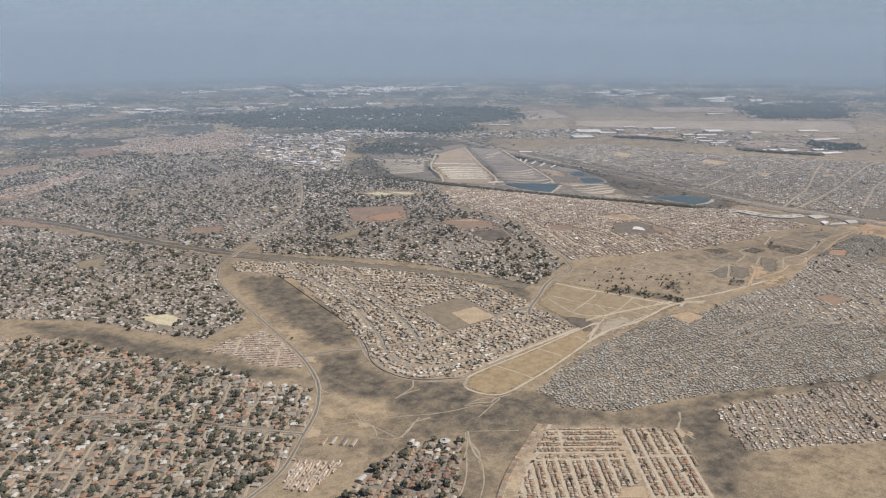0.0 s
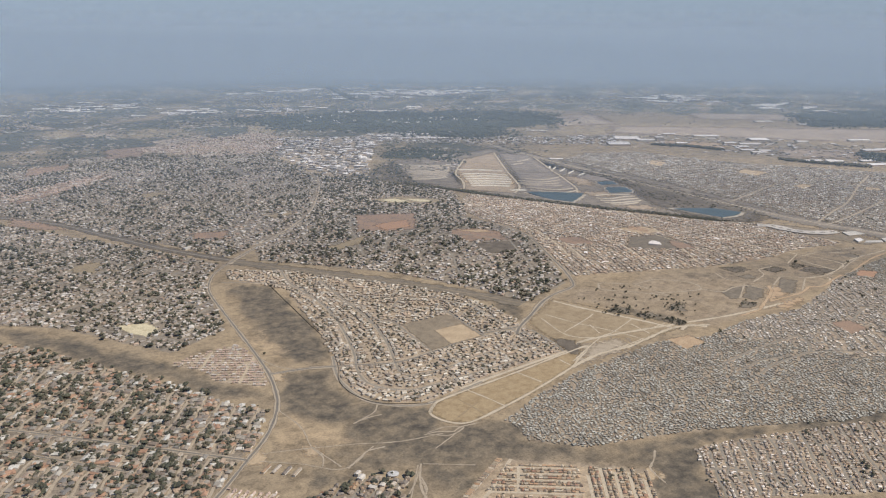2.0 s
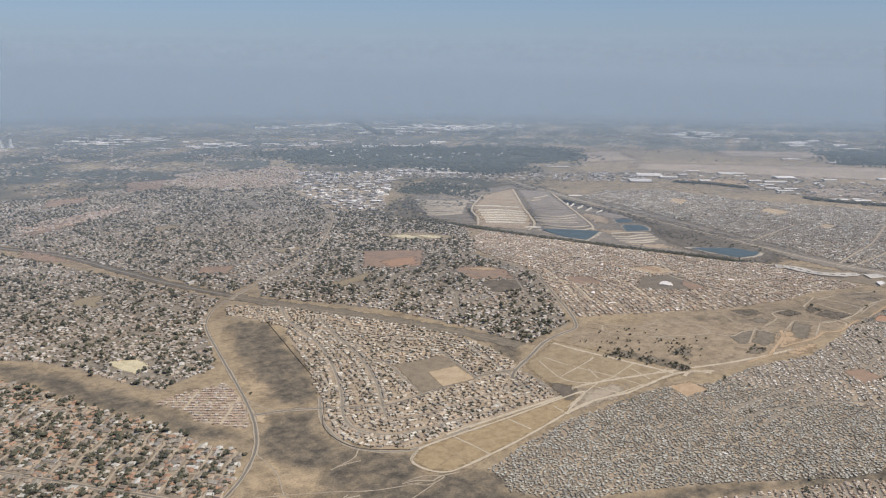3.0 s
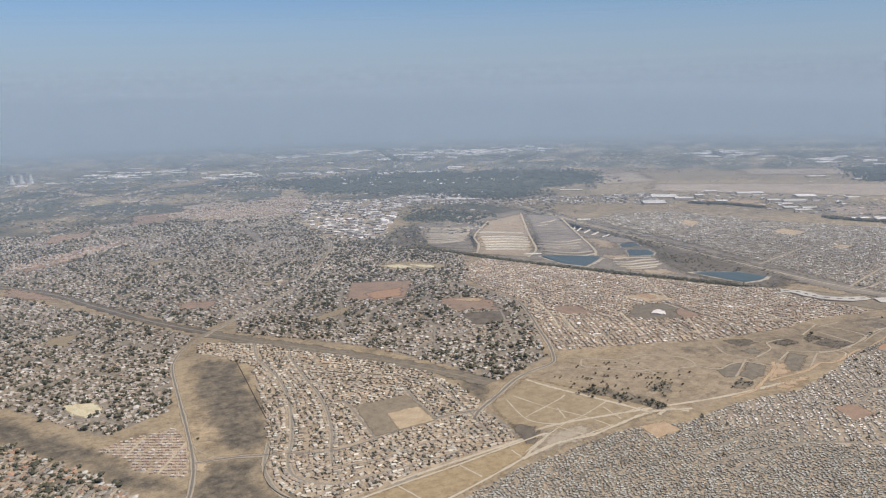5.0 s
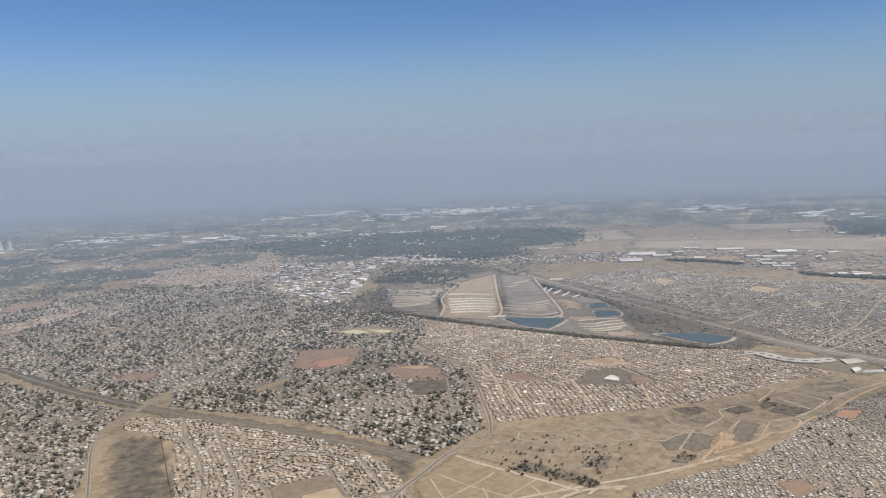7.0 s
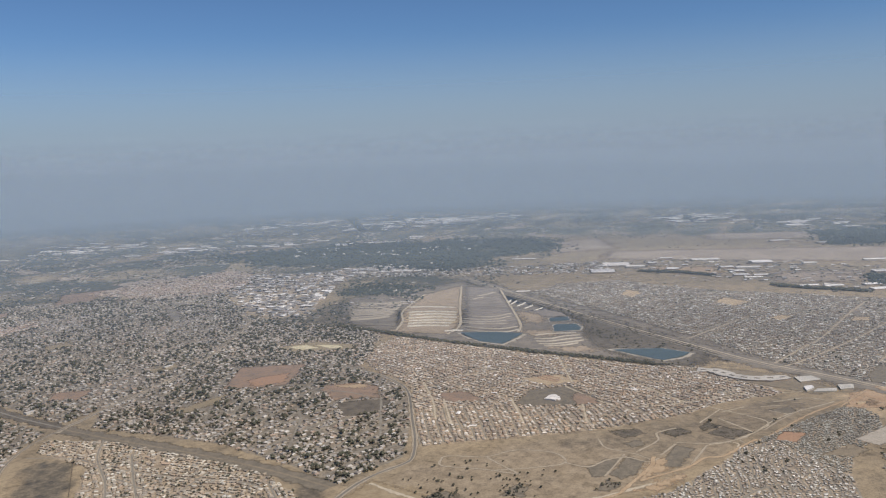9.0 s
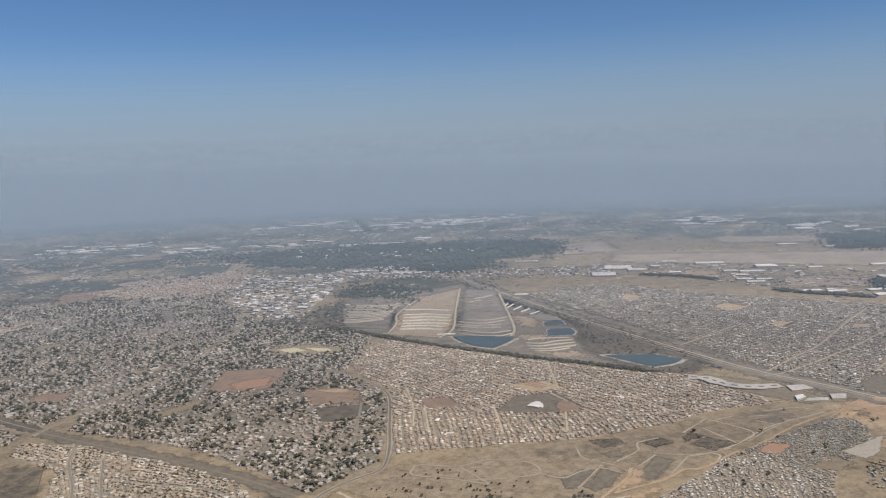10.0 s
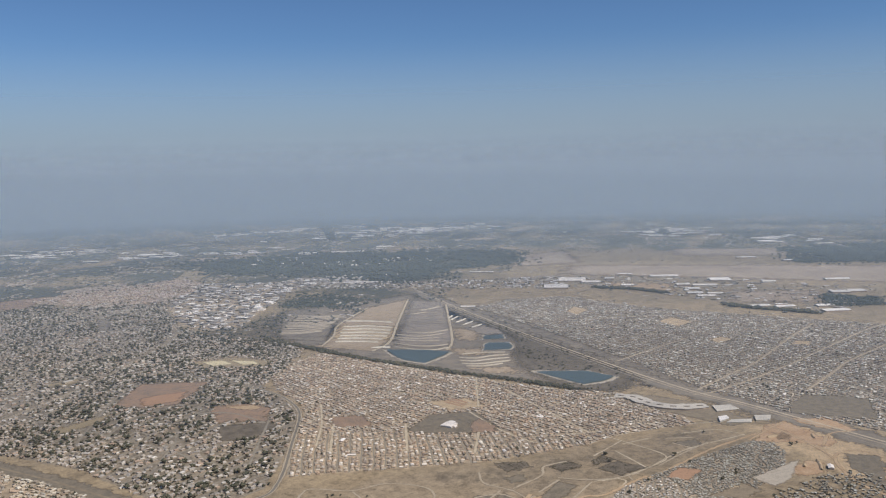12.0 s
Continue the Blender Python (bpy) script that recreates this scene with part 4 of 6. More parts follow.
for p, m, label in ((TIP_TAN, TAILINGS, "tan flat-topped mine tailings"), (TIP_GREY, GREYSOIL, "grey mine tailings with ploughed lines"), (TIP_WEST, MINESOIL, "dark brown mine land with low ridges")):
    patch("tailings", p, m, 0.15, label, category="mine land", wobble=2)
for p in (POND_A, POND_B, POND_C, POND_D):
    cx, cy = sum(q[0] for q in p) / len(p), sum(q[1] for q in p) / len(p)
    rim = [(cx + 1.16 * (x - cx), cy + 1.16 * (y - cy)) for x, y in p]
    patch("shore", rim, PALESOIL, 0.28, "pale sandy bank of a pond", category="bank", wobble=2.0)
    sheet("pond", p, WATER, 0.55, "still grey-blue mine pond", wobble=1.2, flat=float(max(ground_z([q[0] for q in p], [q[1] for q in p]))))
patch("tailings", [(1135, 979), (1169, 977), (1165, 927), (1153, 911), (1132, 929)], GREYSOIL, 0.2, "grey-green settled tailings", category="mine land", wobble=4)
patch("tailings", [(955, 1050), (1005, 1120), (1066, 1062), (1008, 985)], SAND, 0.17, "pale ochre tailings slope", category="mine land", wobble=6, soft=16)
for line in ([(967, 1051), (995, 1033), (1019, 1005)], [(978, 1071), (1013, 1049), (1033, 1021)], [(991, 1091), (1025, 1071), (1045, 1039)], [(1004, 1112), (1036, 1091), (1058, 1057)], [(955, 1034), (980, 1018), (1003, 990)], [(942, 1015), (966, 1000), (988, 975)], [(1027, 1150), (1056, 1125), (1078, 1092)]):
    berm(line, 3.4, 1.6, BENCH, "white sandy bench on the mine tailings")
for line in ([(973, 1061), (1004, 1041), (1026, 1013)], [(985, 1081), (1019, 1060), (1039, 1030)], [(998, 1102), (1031, 1081), (1052, 1048)], [(961, 1042), (988, 1025), (1011, 997)], [(948, 1024), (973, 1009), (995, 982)]):
    berm(line, 2.6, 1.0, PALESOIL, "pale terrace on the mine tailings")
for line in ([(1072, 1165), (1100, 1130)], [(1090, 1190), (1120, 1150)]):
    berm(line, 5.0, 1.2, TAILINGS, "tan ridge on the mine tailings")
for line in ([(990, 933), (1002, 904), (1020, 885), (1044, 886)], [(1002, 956), (1015, 924), (1034, 906), (1055, 903)], [(1017, 983), (1034, 952), (1059, 931)], [(1036, 1007), (1056, 974), (1093, 969)], [(1056, 1013), (1077, 987), (1111, 988)], [(1164, 1152), (1181, 1150), (1206, 1157)], [(1140, 1131), (1164, 1131)], [(1024, 993), (1044, 962), (1072, 950)]):
    berm(line, 3.0, 1.4, PALESOIL, "pale curved ridge on grey mine tailings")
for line in ([(1021, 825), (1035, 811), (1060, 810), (1080, 802)], [(1012, 810), (1025, 798), (1048, 795), (1071, 788)], [(1004, 795), (1017, 783), (1039, 778), (1062, 775)], [(1001, 781), (1018, 770), (1045, 767)], [(1035, 840), (1060, 833), (1085, 815)]):
    berm(line, 3.0, 1.4, PALESOIL, "pale curved ridge beside a mine pond")
for line in ([(1156, 1048), (1181, 1064)], [(1151, 1026), (1181, 1042)], [(1148, 1003), (1176, 1016)], [(1148, 979), (1173, 988)], [(1160, 1060), (1180, 1078)]):
    berm(line, 5.0, 1.0, BENCH, "white heap of tipped tailings")
berm([(985, 935), (975, 945), (962, 948)], 9, 1.0, BENCH, "white heap of tailings beside a pond")
def terraces(first, last, count, width, high, material, label):
    """Many thin ridges that follow one another from a first line to a last, each a little uneven."""
    first, last = np.array(first, float), np.array(last, float)
    for k in range(count):
        q = (k + 0.25 * math.sin(5.1 * k)) / (count - 1)
        line = first + (last - first) * q + 1.5 * np.stack([np.sin(2.3 * k + np.arange(len(first))), np.cos(1.7 * k + 2 * np.arange(len(first)))], 1)
        berm(line.tolist(), width * (0.8 + 0.4 * math.sin(3.3 * k) ** 2), high, material, label)


terraces([(903, 1118), (930, 1106), (962, 1102)], [(982, 1250), (1012, 1218), (1050, 1198)], 12, 2.6, 1.2, PALESOIL, "low pale ridge on dark mine land")
terraces([(1010, 975), (1034, 936), (1066, 925)], [(1075, 1062), (1098, 1025), (1132, 1010)], 9, 1.8, 0.7, GREYSOIL, "faint ploughed ridge on grey mine tailings")
terraces([(1090, 1082), (1113, 1045), (1146, 1032)], [(1160, 1180), (1178, 1150), (1205, 1140)], 7, 1.8, 0.7, MINESOIL, "faint dark furrow ridge on grey mine tailings")
for p in ([(905, 1010), (950, 1000), (940, 960), (915, 970)], [(1040, 880), (1075, 850), (1060, 820), (1035, 838)], [(1120, 1000), (1150, 960), (1100, 900), (1085, 920)], [(1000, 770), (1040, 750), (1035, 720), (1005, 735)]):
    patch("mine_ground", p, TAILINGS, 0.13, "tan bare soil on the mine land", category="mine land", wobble=7, soft=12)
for line in ([(1206, 1258), (1088, 1092), (1004, 971), (953, 927)], [(1111, 1234), (1007, 1133), (961, 1059), (915, 1000)], [(1225, 1164), (1081, 931), (1034, 874)]):
    ribbon("dirt_road", line, 3.4, DUST, 0.3, "pale haul road across mine tailings", category="dirt road", soft=True)
for p, m, label in (([(1035, 398), (1082, 422), (1104, 418), (1084, 355), (1068, 352), (1054, 380)], DIGEARTH, "orange bare earth of the diggings"), ([(1065, 403), (1079, 400), (1060, 380), (1053, 390)], SCRUB, "dark grassy mound in the diggings"), ([(1114, 421), (1141, 402), (1126, 362), (1109, 385)], DIGEARTH, "orange sandy strip beside the railway"),
                    ([(1061, 333), (1078, 315), (1060, 299), (1016, 274), (1026, 295), (1036, 312)], SCRUB, "dark rough plot between dirt roads"), ([(1000, 340), (1024, 341), (1027, 332), (1008, 316), (987, 325)], DIGEARTH, "orange bare yard with heaps"), ([(900, 337), (941, 339), (941, 322), (920, 319)], BROWN, "brown bare plot among shacks"),
                    (FAR_BURN, SCRUB, "dark grey rough ground beside the township")):
    patch("field", p, m, 0.13, label, wobble=2.5, soft=3.0)
for line in ([(1000, 262), (1011, 295), (1042, 330), (1066, 338), (1079, 325), (1075, 308)], [(1042, 330), (1056, 352), (1068, 380), (1082, 420)], [(1068, 357), (1100, 372), (1122, 365)], [(1032, 403), (1060, 410), (1104, 420)]):
    ribbon("dirt_road", line, 2.4, ORANGE, 0.2, "orange dirt road through the diggings", category="dirt road", soft=True)
for line in ([(1008, 334), (1014, 338)], [(1030, 338), (1022, 330), (1012, 322)], [(1050, 398), (1060, 396)], [(1078, 372), (1086, 380)]):
    berm(line, 3.5, 1.4, SAND, "heap of tipped soil in the diggings")
patch("field", [(956, 343), (1020, 347), (1002, 338), (979, 325), (956, 322)], PALESOIL, 0.16, "bare grey levelled ground", wobble=0.6)


for line in [[(748, 626), (761, 615), (770, 612)], [(744, 620), (758, 610), (765, 607)]]:
    berm(line, 3.0, 0.5, PALESOIL, "low pale bank across a bare yard")
for line in [[(885, 653), (890, 628)], [(891, 655), (896, 632)], [(898, 659), (903, 638)]]:
    ribbon("dirt_track", line, 3.0, REDCORE, 0.18, "orange bare strip across a dry yard", category="track", soft=True)


def wall_line(points, high, thick, material, label):
    """A long low garden wall."""
    c = curve_through(points, 3.0)
    t = np.gradient(c, axis=0)
    t /= np.hypot(t[:, 0], t[:, 1])[:, None] + 1e-9
    s = np.stack([-t[:, 1], t[:, 0]], 1) * thick / 2
    z = ground_z(c[:, 0], c[:, 1])
    n = len(c)
    v = np.vstack([np.column_stack([c + s * q, z + h]) for q, h in ((-1, -0.1), (-1, high), (1, high), (1, -0.1))])
    f = [(j * n + i, (j + 1) * n + i, (j + 1) * n + i + 1, j * n + i + 1) for j in range(3) for i in range(n - 1)]
    return tagged(mesh_object("boundary_wall", v, f, [material]), label, "wall", "", "structure")


wall_line(SUBURB_WALL, 0.55, 0.25, BARK, "long dark boundary wall round the suburb")

# ---------------------------------------------------------------- houses
WALL_V = np.array([(x, y, z) for z in (0, 1) for x, y in ((-.5, -.5), (.5, -.5), (.5, .5), (-.5, .5))])
WALL_F = np.array([(0, 1, 5, 4), (1, 2, 6, 5), (2, 3, 7, 6), (3, 0, 4, 7)])
ROOF_F4 = [(0, 1, 5, 4), (2, 3, 4, 5)]
ROOF_F3 = [(1, 2, 5), (3, 0, 4)]


def roof_verts(hip):
    return np.array([(-.5, -.5, 0), (.5, -.5, 0), (.5, .5, 0), (-.5, .5, 0), (-.5 + hip, 0, 1), (.5 - hip, 0, 1)])


class Plot:
    """Many buildings: places, turns and sizes."""

    def __init__(self, x, y, turn, w, d, h, rise, hip):
        n = len(x)
        self.x, self.y = np.asarray(x, float), np.asarray(y, float)
        self.turn, self.w, self.d, self.h, self.rise, self.hip = [np.broadcast_to(np.asarray(v, float), (n,)).copy() for v in (turn, w, d, h, rise, hip)]

    def take(self, keep):
        return Plot(self.x[keep], self.y[keep], self.turn[keep], self.w[keep], self.d[keep], self.h[keep], self.rise[keep], self.hip[keep])


def placed(template, p, sx, sy, sz, z0):
    """Copies of a template, turned, sized and set on the land: verts (n*k, 3)."""
    t = np.broadcast_to(template, (len(p.x), *template.shape[-2:])) * np.stack([sx, sy, sz], 1)[:, None, :]
    c, s = np.cos(p.turn)[:, None], np.sin(p.turn)[:, None]
    x = p.x[:, None] + c * t[..., 0] - s * t[..., 1]
    y = p.y[:, None] + s * t[..., 0] + c * t[..., 1]
    return np.stack([x, y, z0[:, None] + t[..., 2]], -1).reshape(-1, 3)


def joined_houses(name, p, roof, wall, label, category="house", over=0.25):
    """Houses past counting, as one mesh of walls and roofs."""
    n = len(p.x)
    z = ground_z(p.x, p.y) - 0.2
    wv = placed(WALL_V, p, p.w, p.d, p.h + 0.2, z)
    hips = np.stack([roof_verts(k) for k in (0.0, 0.12, 0.25, 0.35)])
    rv = placed(hips[np.clip((p.hip * 10).astype(int), 0, 3)], p, p.w + over, p.d + over, p.rise, z + 0.2 + p.h)
    wf = (WALL_F[None] + 8 * np.arange(n)[:, None, None]).reshape(-1, 4)
    r0 = len(wv) + 6 * np.arange(n)[:, None, None]
    r4, r3 = (np.array(ROOF_F4)[None] + r0).reshape(-1, 4), (np.array(ROOF_F3)[None] + r0).reshape(-1, 3)
    faces = wf.tolist() + r4.tolist() + r3.tolist()
    ob = mesh_object(name, np.vstack([wv, rv]), faces, [wall, roof], index=[0] * len(wf) + [1] * (len(r4) + len(r3)))
    return tagged(ob, label, category, "", "stuff")


UNIT = {}


def unit_mesh(key, verts, faces, material):
    k = (key, material.name)
    if k not in UNIT:
        me = bpy.data.meshes.new(key)
        me.from_pydata(np.asarray(verts).tolist(), [], [tuple(f) for f in faces])
        me.materials.append(material)
        me.update()
        UNIT[k] = me
    return UNIT[k]


def single_houses(name, p, roof, wall, label, category, group, over=0.25, wings=0.0):
    """Houses near enough to tell apart: each a thing with its wall and roof."""
    z = ground_z(p.x, p.y)
    wm = unit_mesh("wall", WALL_V, WALL_F, wall)
    for i in range(len(p.x)):
        h = tagged(new(name), label, category, group)
        h.matrix_basis = Matrix.Translation((p.x[i], p.y[i], z[i] - 0.2)) @ Matrix.Rotation(p.turn[i], 4, "Z")
        w = new("wall", wm)
        w.parent, w.scale = h, (p.w[i], p.d[i], p.h[i] + 0.2)
        k = (0.0, 0.12, 0.25, 0.35)[min(3, int(p.hip[i] * 10))]
        r = new("roof", unit_mesh("roof%d" % (k * 100), roof_verts(k), ROOF_F4 + ROOF_F3, roof))
        r.parent, r.location, r.scale = h, (0, 0, p.h[i] + 0.2), (p.w[i] + over, p.d[i] + over, p.rise[i])
        if (i * 0.618) % 1 < wings:
            at = (0.22 * p.w[i] * (1 if i % 2 else -1), 0.45 * p.d[i])
            w = new("wing", wm)
            w.parent, w.location, w.scale = h, (*at, 0), (p.d[i] * 0.62, p.w[i] * 0.72, p.h[i] * 0.94 + 0.2)
            r = new("wing_roof", r.data)
            r.parent, r.location, r.scale, r.rotation_euler = h, (*at, p.h[i] * 0.94 + 0.2), (p.w[i] * 0.72 + over, p.d[i] * 0.62 + over, p.rise[i] * 0.8), (0, 0, math.pi / 2)


def street_quads(lines, width):
    """Streets of a quarter as strips on the land."""
    V, F = [], []
    for c in lines:
        if len(c) < 2:
            continue
        t = np.gradient(c, axis=0)
        t /= np.hypot(t[:, 0], t[:, 1])[:, None] + 1e-9
        s = np.stack([-t[:, 1], t[:, 0]], 1) * width / 2
        k = len(V)
        for a, b in zip(c + s, c - s):
            V += [a, b]
        F += [(k + 2 * i, k + 2 * i + 2, k + 2 * i + 3, k + 2 * i + 1) for i in range(len(c) - 1)]
    V = np.array(V)
    return np.column_stack([V, ground_z(V[:, 0], V[:, 1]) + 0.07]), F


def quarter(poly, angle, block, plot, size, rng, street=2.0, rows=2, bend=0.0, cross=60.0, tall=(0.8, 1.1), rise=(0.4, 0.8), jitter=0.12, turn_jitter=0.06, skip=0.06, holes=OPEN, hips=(0.0, 0.4), road_gap=1.0, wander=0.0, sweep=14.0, across=0.35, back_skip=None):
    """Lays out streets and houses in a polygon. Returns the houses, and the streets' lines."""
    P = np.array(poly, float)
    mid = P.mean(0)
    ca, sa = math.cos(radians(angle)), math.sin(radians(angle))
    loc = (P - mid) @ np.array([[ca, -sa], [sa, ca]])
    lo, hi = loc.min(0) - 10, loc.max(0) + 10

    def warp(u, v):
        v = v + bend * np.sin(u / 90.0 + v / 160.0)
        x, y = mid[0] + ca * u - sa * v, mid[1] + sa * u + ca * v
        if wander:
            x, y = x + wander * (ripple(x, y, sweep) + 0.5 * ripple(x - 30, y, sweep * 0.3)), y + wander * (ripple(x + 99, y, sweep) + 0.5 * ripple(x, y + 55, sweep * 0.3))
        return x, y

    def free(x, y, gap):
        ok = inside(poly, x, y)
        for q in holes:
            ok &= ~inside(q, x, y)
        for line, w in ALL_ROADS:
            ok &= line_gap(line, x, y) > w / 2 + gap
        return ok
    houses, streets = [], []
    depth = (block - street) / rows
    for v0 in np.arange(lo[1], hi[1], block):
        u = np.arange(lo[0], hi[0], 4.0)
        x, y = warp(u, np.full_like(u, v0))
        ok = free(x, y, 0.0)
        run = []
        for k in range(len(u)):
            if ok[k]:
                run.append((x[k], y[k]))
            if (not ok[k] or k == len(u) - 1) and run:
                streets.append(np.array(run))
                run = []
        for r in range(rows):
            u = np.arange(lo[0], hi[0], plot) + rng.uniform(0, plot)
            u = u + rng.normal(0, jitter * plot, len(u))
            v = v0 + street / 2 + depth * (r + 0.5) + rng.normal(0, jitter * depth, len(u))
            keep = (rng.random(len(u)) > (skip if back_skip is None or r in (0, rows - 1) else back_skip)) & ((u - lo[0]) % cross > street * 1.3)
            houses.append(np.stack([u[keep], v[keep]], 1))
    for u0 in np.arange(lo[0], hi[0], cross):
        v = np.arange(lo[1], hi[1], 4.0)
        x, y = warp(np.full_like(v, u0 + street * 0.6), v)
        ok = free(x, y, 0.0)
        run = []
        for k in range(len(v)):
            if ok[k]:
                run.append((x[k], y[k]))
            if (not ok[k] or k == len(v) - 1) and run:
                streets.append(np.array(run))
                run = []
    uv = np.vstack(houses)
    x, y = warp(uv[:, 0], uv[:, 1])
    ok = free(x, y, road_gap)
    x, y, uv = x[ok], y[ok], uv[ok]
    n = len(x)
    slope = bend / 90.0 * np.cos(uv[:, 0] / 90.0 + uv[:, 1] / 160.0)
    turn = radians(angle) + np.arctan(slope) + rng.normal(0, turn_jitter, n) + np.where(rng.random(n) < across, math.pi / 2, 0)
    w = rng.uniform(size[0], size[1], n)
    return Plot(x, y, turn, w, w * rng.uniform(0.6, 0.85, n), rng.uniform(*tall, n), rng.uniform(*rise, n), rng.uniform(*hips, n)), streets


def along(lines, poly, offsets, step, size, rng, tall, rise, hips=(0, 0.25), gap=2.35, holes=OPEN, more=None):
    """Houses in rows on both sides of streets; then those of another plan where room is left."""
    X, Y, T = [], [], []
    for line in lines:
        c = curve_through(line, 0.5)
        t = np.gradient(c, axis=0)
        t /= np.hypot(t[:, 0], t[:, 1])[:, None] + 1e-9
        s = np.stack([-t[:, 1], t[:, 0]], 1)
        for side in (-1, 1):
            for off in offsets:
                k = np.arange(rng.integers(0, 5), len(c), int(step / 0.5))
                k = np.clip(k + rng.integers(-1, 2, len(k)), 0, len(c) - 1)
                q = c[k] + s[k] * (side * (off + rng.normal(0, 0.25, len(k))))[:, None]
                X.append(q[:, 0]), Y.append(q[:, 1]), T.append(np.arctan2(t[k, 1], t[k, 0]))
    X, Y, T = map(np.concatenate, (X, Y, T))
    if more is not None:
        X, Y, T = np.concatenate([X, more.x]), np.concatenate([Y, more.y]), np.concatenate([T, more.turn])
    ok = inside(poly, X, Y)
    for q in holes:
        ok &= ~inside(q, X, Y)
    for line, w in ALL_ROADS:
        ok &= line_gap(line, X, Y) > w / 2 + 0.9
    X, Y, T = X[ok], Y[ok], T[ok]
    keep = np.zeros(len(X), bool)
    for i in range(len(X)):
        if not keep[:i].any() or np.min((X[:i][keep[:i]] - X[i]) ** 2 + (Y[:i][keep[:i]] - Y[i]) ** 2) > gap * gap:
            keep[i] = True
    X, Y, T = X[keep], Y[keep], T[keep]
    n = len(X)
    w = rng.uniform(*size, n)
    T = T + rng.normal(0, 0.06, n) + np.where(rng.random(n) < 0.4, math.pi / 2, 0)
    return Plot(X, Y, T, w, w * rng.uniform(0.6, 0.85, n), rng.uniform(*tall, n), rng.uniform(*rise, n), rng.uniform(*hips, n))


STREET_MAP = np.zeros((2200, 2200), bool)


def mark_streets(lines, width):
    """Notes where streets run, metre by metre."""
    for c in lines:
        for (ax, ay), (bx, by) in zip(c[:-1], c[1:]):
            k = np.linspace(0, 1, 6)
            for ox in np.arange(-width, width + 0.1, 1.0):
                i, j = (ax + (bx - ax) * k + ox).astype(int), (ay + (by - ay) * k).astype(int)
                ok = (i >= 0) & (i < 2200) & (j >= 0) & (j < 2200)
                STREET_MAP[i[ok], j[ok]] = True


def near_first(p, at, count):
    """Splits a quarter's houses: those of the nearest stretch, and the rest."""
    order = np.argsort(np.hypot(p.x - at[0], p.y - at[1]))
    return p.take(order[:count]), p.take(order[count:])


def settle(p, streets, width, roof, wall, name, label, category, at, count, street_material=STREET, street_label="worn grey residential streets between plots", over=0.25, wings=0.0):
    near, rest = near_first(p, at, count)
    single_houses(name, near, roof, wall, label, category, name + "s of one quarter", over, wings)
    if len(rest.x):
        if wings:
            k = np.flatnonzero(np.random.default_rng(3).random(len(rest.x)) < wings)
            w = rest.take(k)
            side = np.where(k % 2 == 0, 1, -1)
            ox, oy = 0.22 * w.w * side, 0.45 * w.d
            w.x, w.y = w.x + np.cos(w.turn) * ox - np.sin(w.turn) * oy, w.y + np.sin(w.turn) * ox + np.cos(w.turn) * oy
            w.turn, w.w, w.d, w.h, w.rise = w.turn + math.pi / 2, w.w * 0.72, w.d * 0.62, w.h * 0.94, w.rise * 0.8
            rest = Plot(*[np.concatenate([q, v]) for q, v in zip((rest.x, rest.y, rest.turn, rest.w, rest.d, rest.h, rest.rise, rest.hip), (w.x, w.y, w.turn, w.w, w.d, w.h, w.rise, w.hip))])
        joined_houses(name + "_mass", rest, roof, wall, label + ", many more", category, over)
    if streets:
        mark_streets(streets, 1.0)
        V, F = street_quads(streets, width)
        tagged(mesh_object("road", V, F, [street_material]), street_label, "street", "", "structure")


# schools, churches, shops and stores stand among the houses
big_rng = np.random.default_rng(5)
LARGE = []
for poly, count, roof, label in ((SUBURB_MID, 8, ROOF_TOWN, "long low building among small houses"), (SUBURB_HILL, 14, ROOF_GREY, "large pale-roofed building among trees"), (SUBURB_W, 10, ROOF_GREY, "large pale-roofed building among trees"), (TOWNSHIP, 22, ROOF_WHITE, "white-roofed store among township houses"),
                                 (FAR_TOWN, 26, ROOF_WHITE, "white-roofed store among township houses"), (SHACKS, 12, ROOF_SHED, "larger sheet-roofed building among shacks"), (SUBURB_SW, 9, ROOF_SUBURB, "broad tiled building among houses"), (SUBURB_NW, 14, ROOF_GREY, "large pale-roofed building among trees")):
    P4 = np.array(poly, float)
    lo, hi = P4.min(0), P4.max(0)
    done = 0
    while done < count:
        x, y = big_rng.uniform(lo[0], hi[0], 1), big_rng.uniform(lo[1], hi[1], 1)
        if not inside(poly, x, y)[0] or any(inside(q, x, y)[0] for q in OPEN) or any(line_gap(line, x, y)[0] < w / 2 + 4 for line, w in ALL_ROADS):
            continue
        done += 1
        w = big_rng.uniform(2.4, 3.6) if poly is SHACKS else big_rng.uniform(4.0, 7.5)
        LARGE.append((float(x[0]), float(y[0]), w, w * big_rng.uniform(0.35, 0.55), big_rng.uniform(0, math.pi), roof, label))
for x, y, w, d, turn, roof, label in LARGE:
    c, s = math.cos(turn), math.sin(turn)
    OPEN.append([(x + c * u * (w / 2 + 1) - s * v * (d / 2 + 1), y + s * u * (w / 2 + 1) + c * v * (d / 2 + 1)) for u, v in ((-1, -1), (1, -1), (1, 1), (-1, 1))])
    single_houses("large_building", Plot([x], [y], [turn], w, d, 1.1 if w > 3.7 else 0.8, 0.45, 0.0), roof, WALL_PLASTER, label, "building", "larger buildings", 0.25)

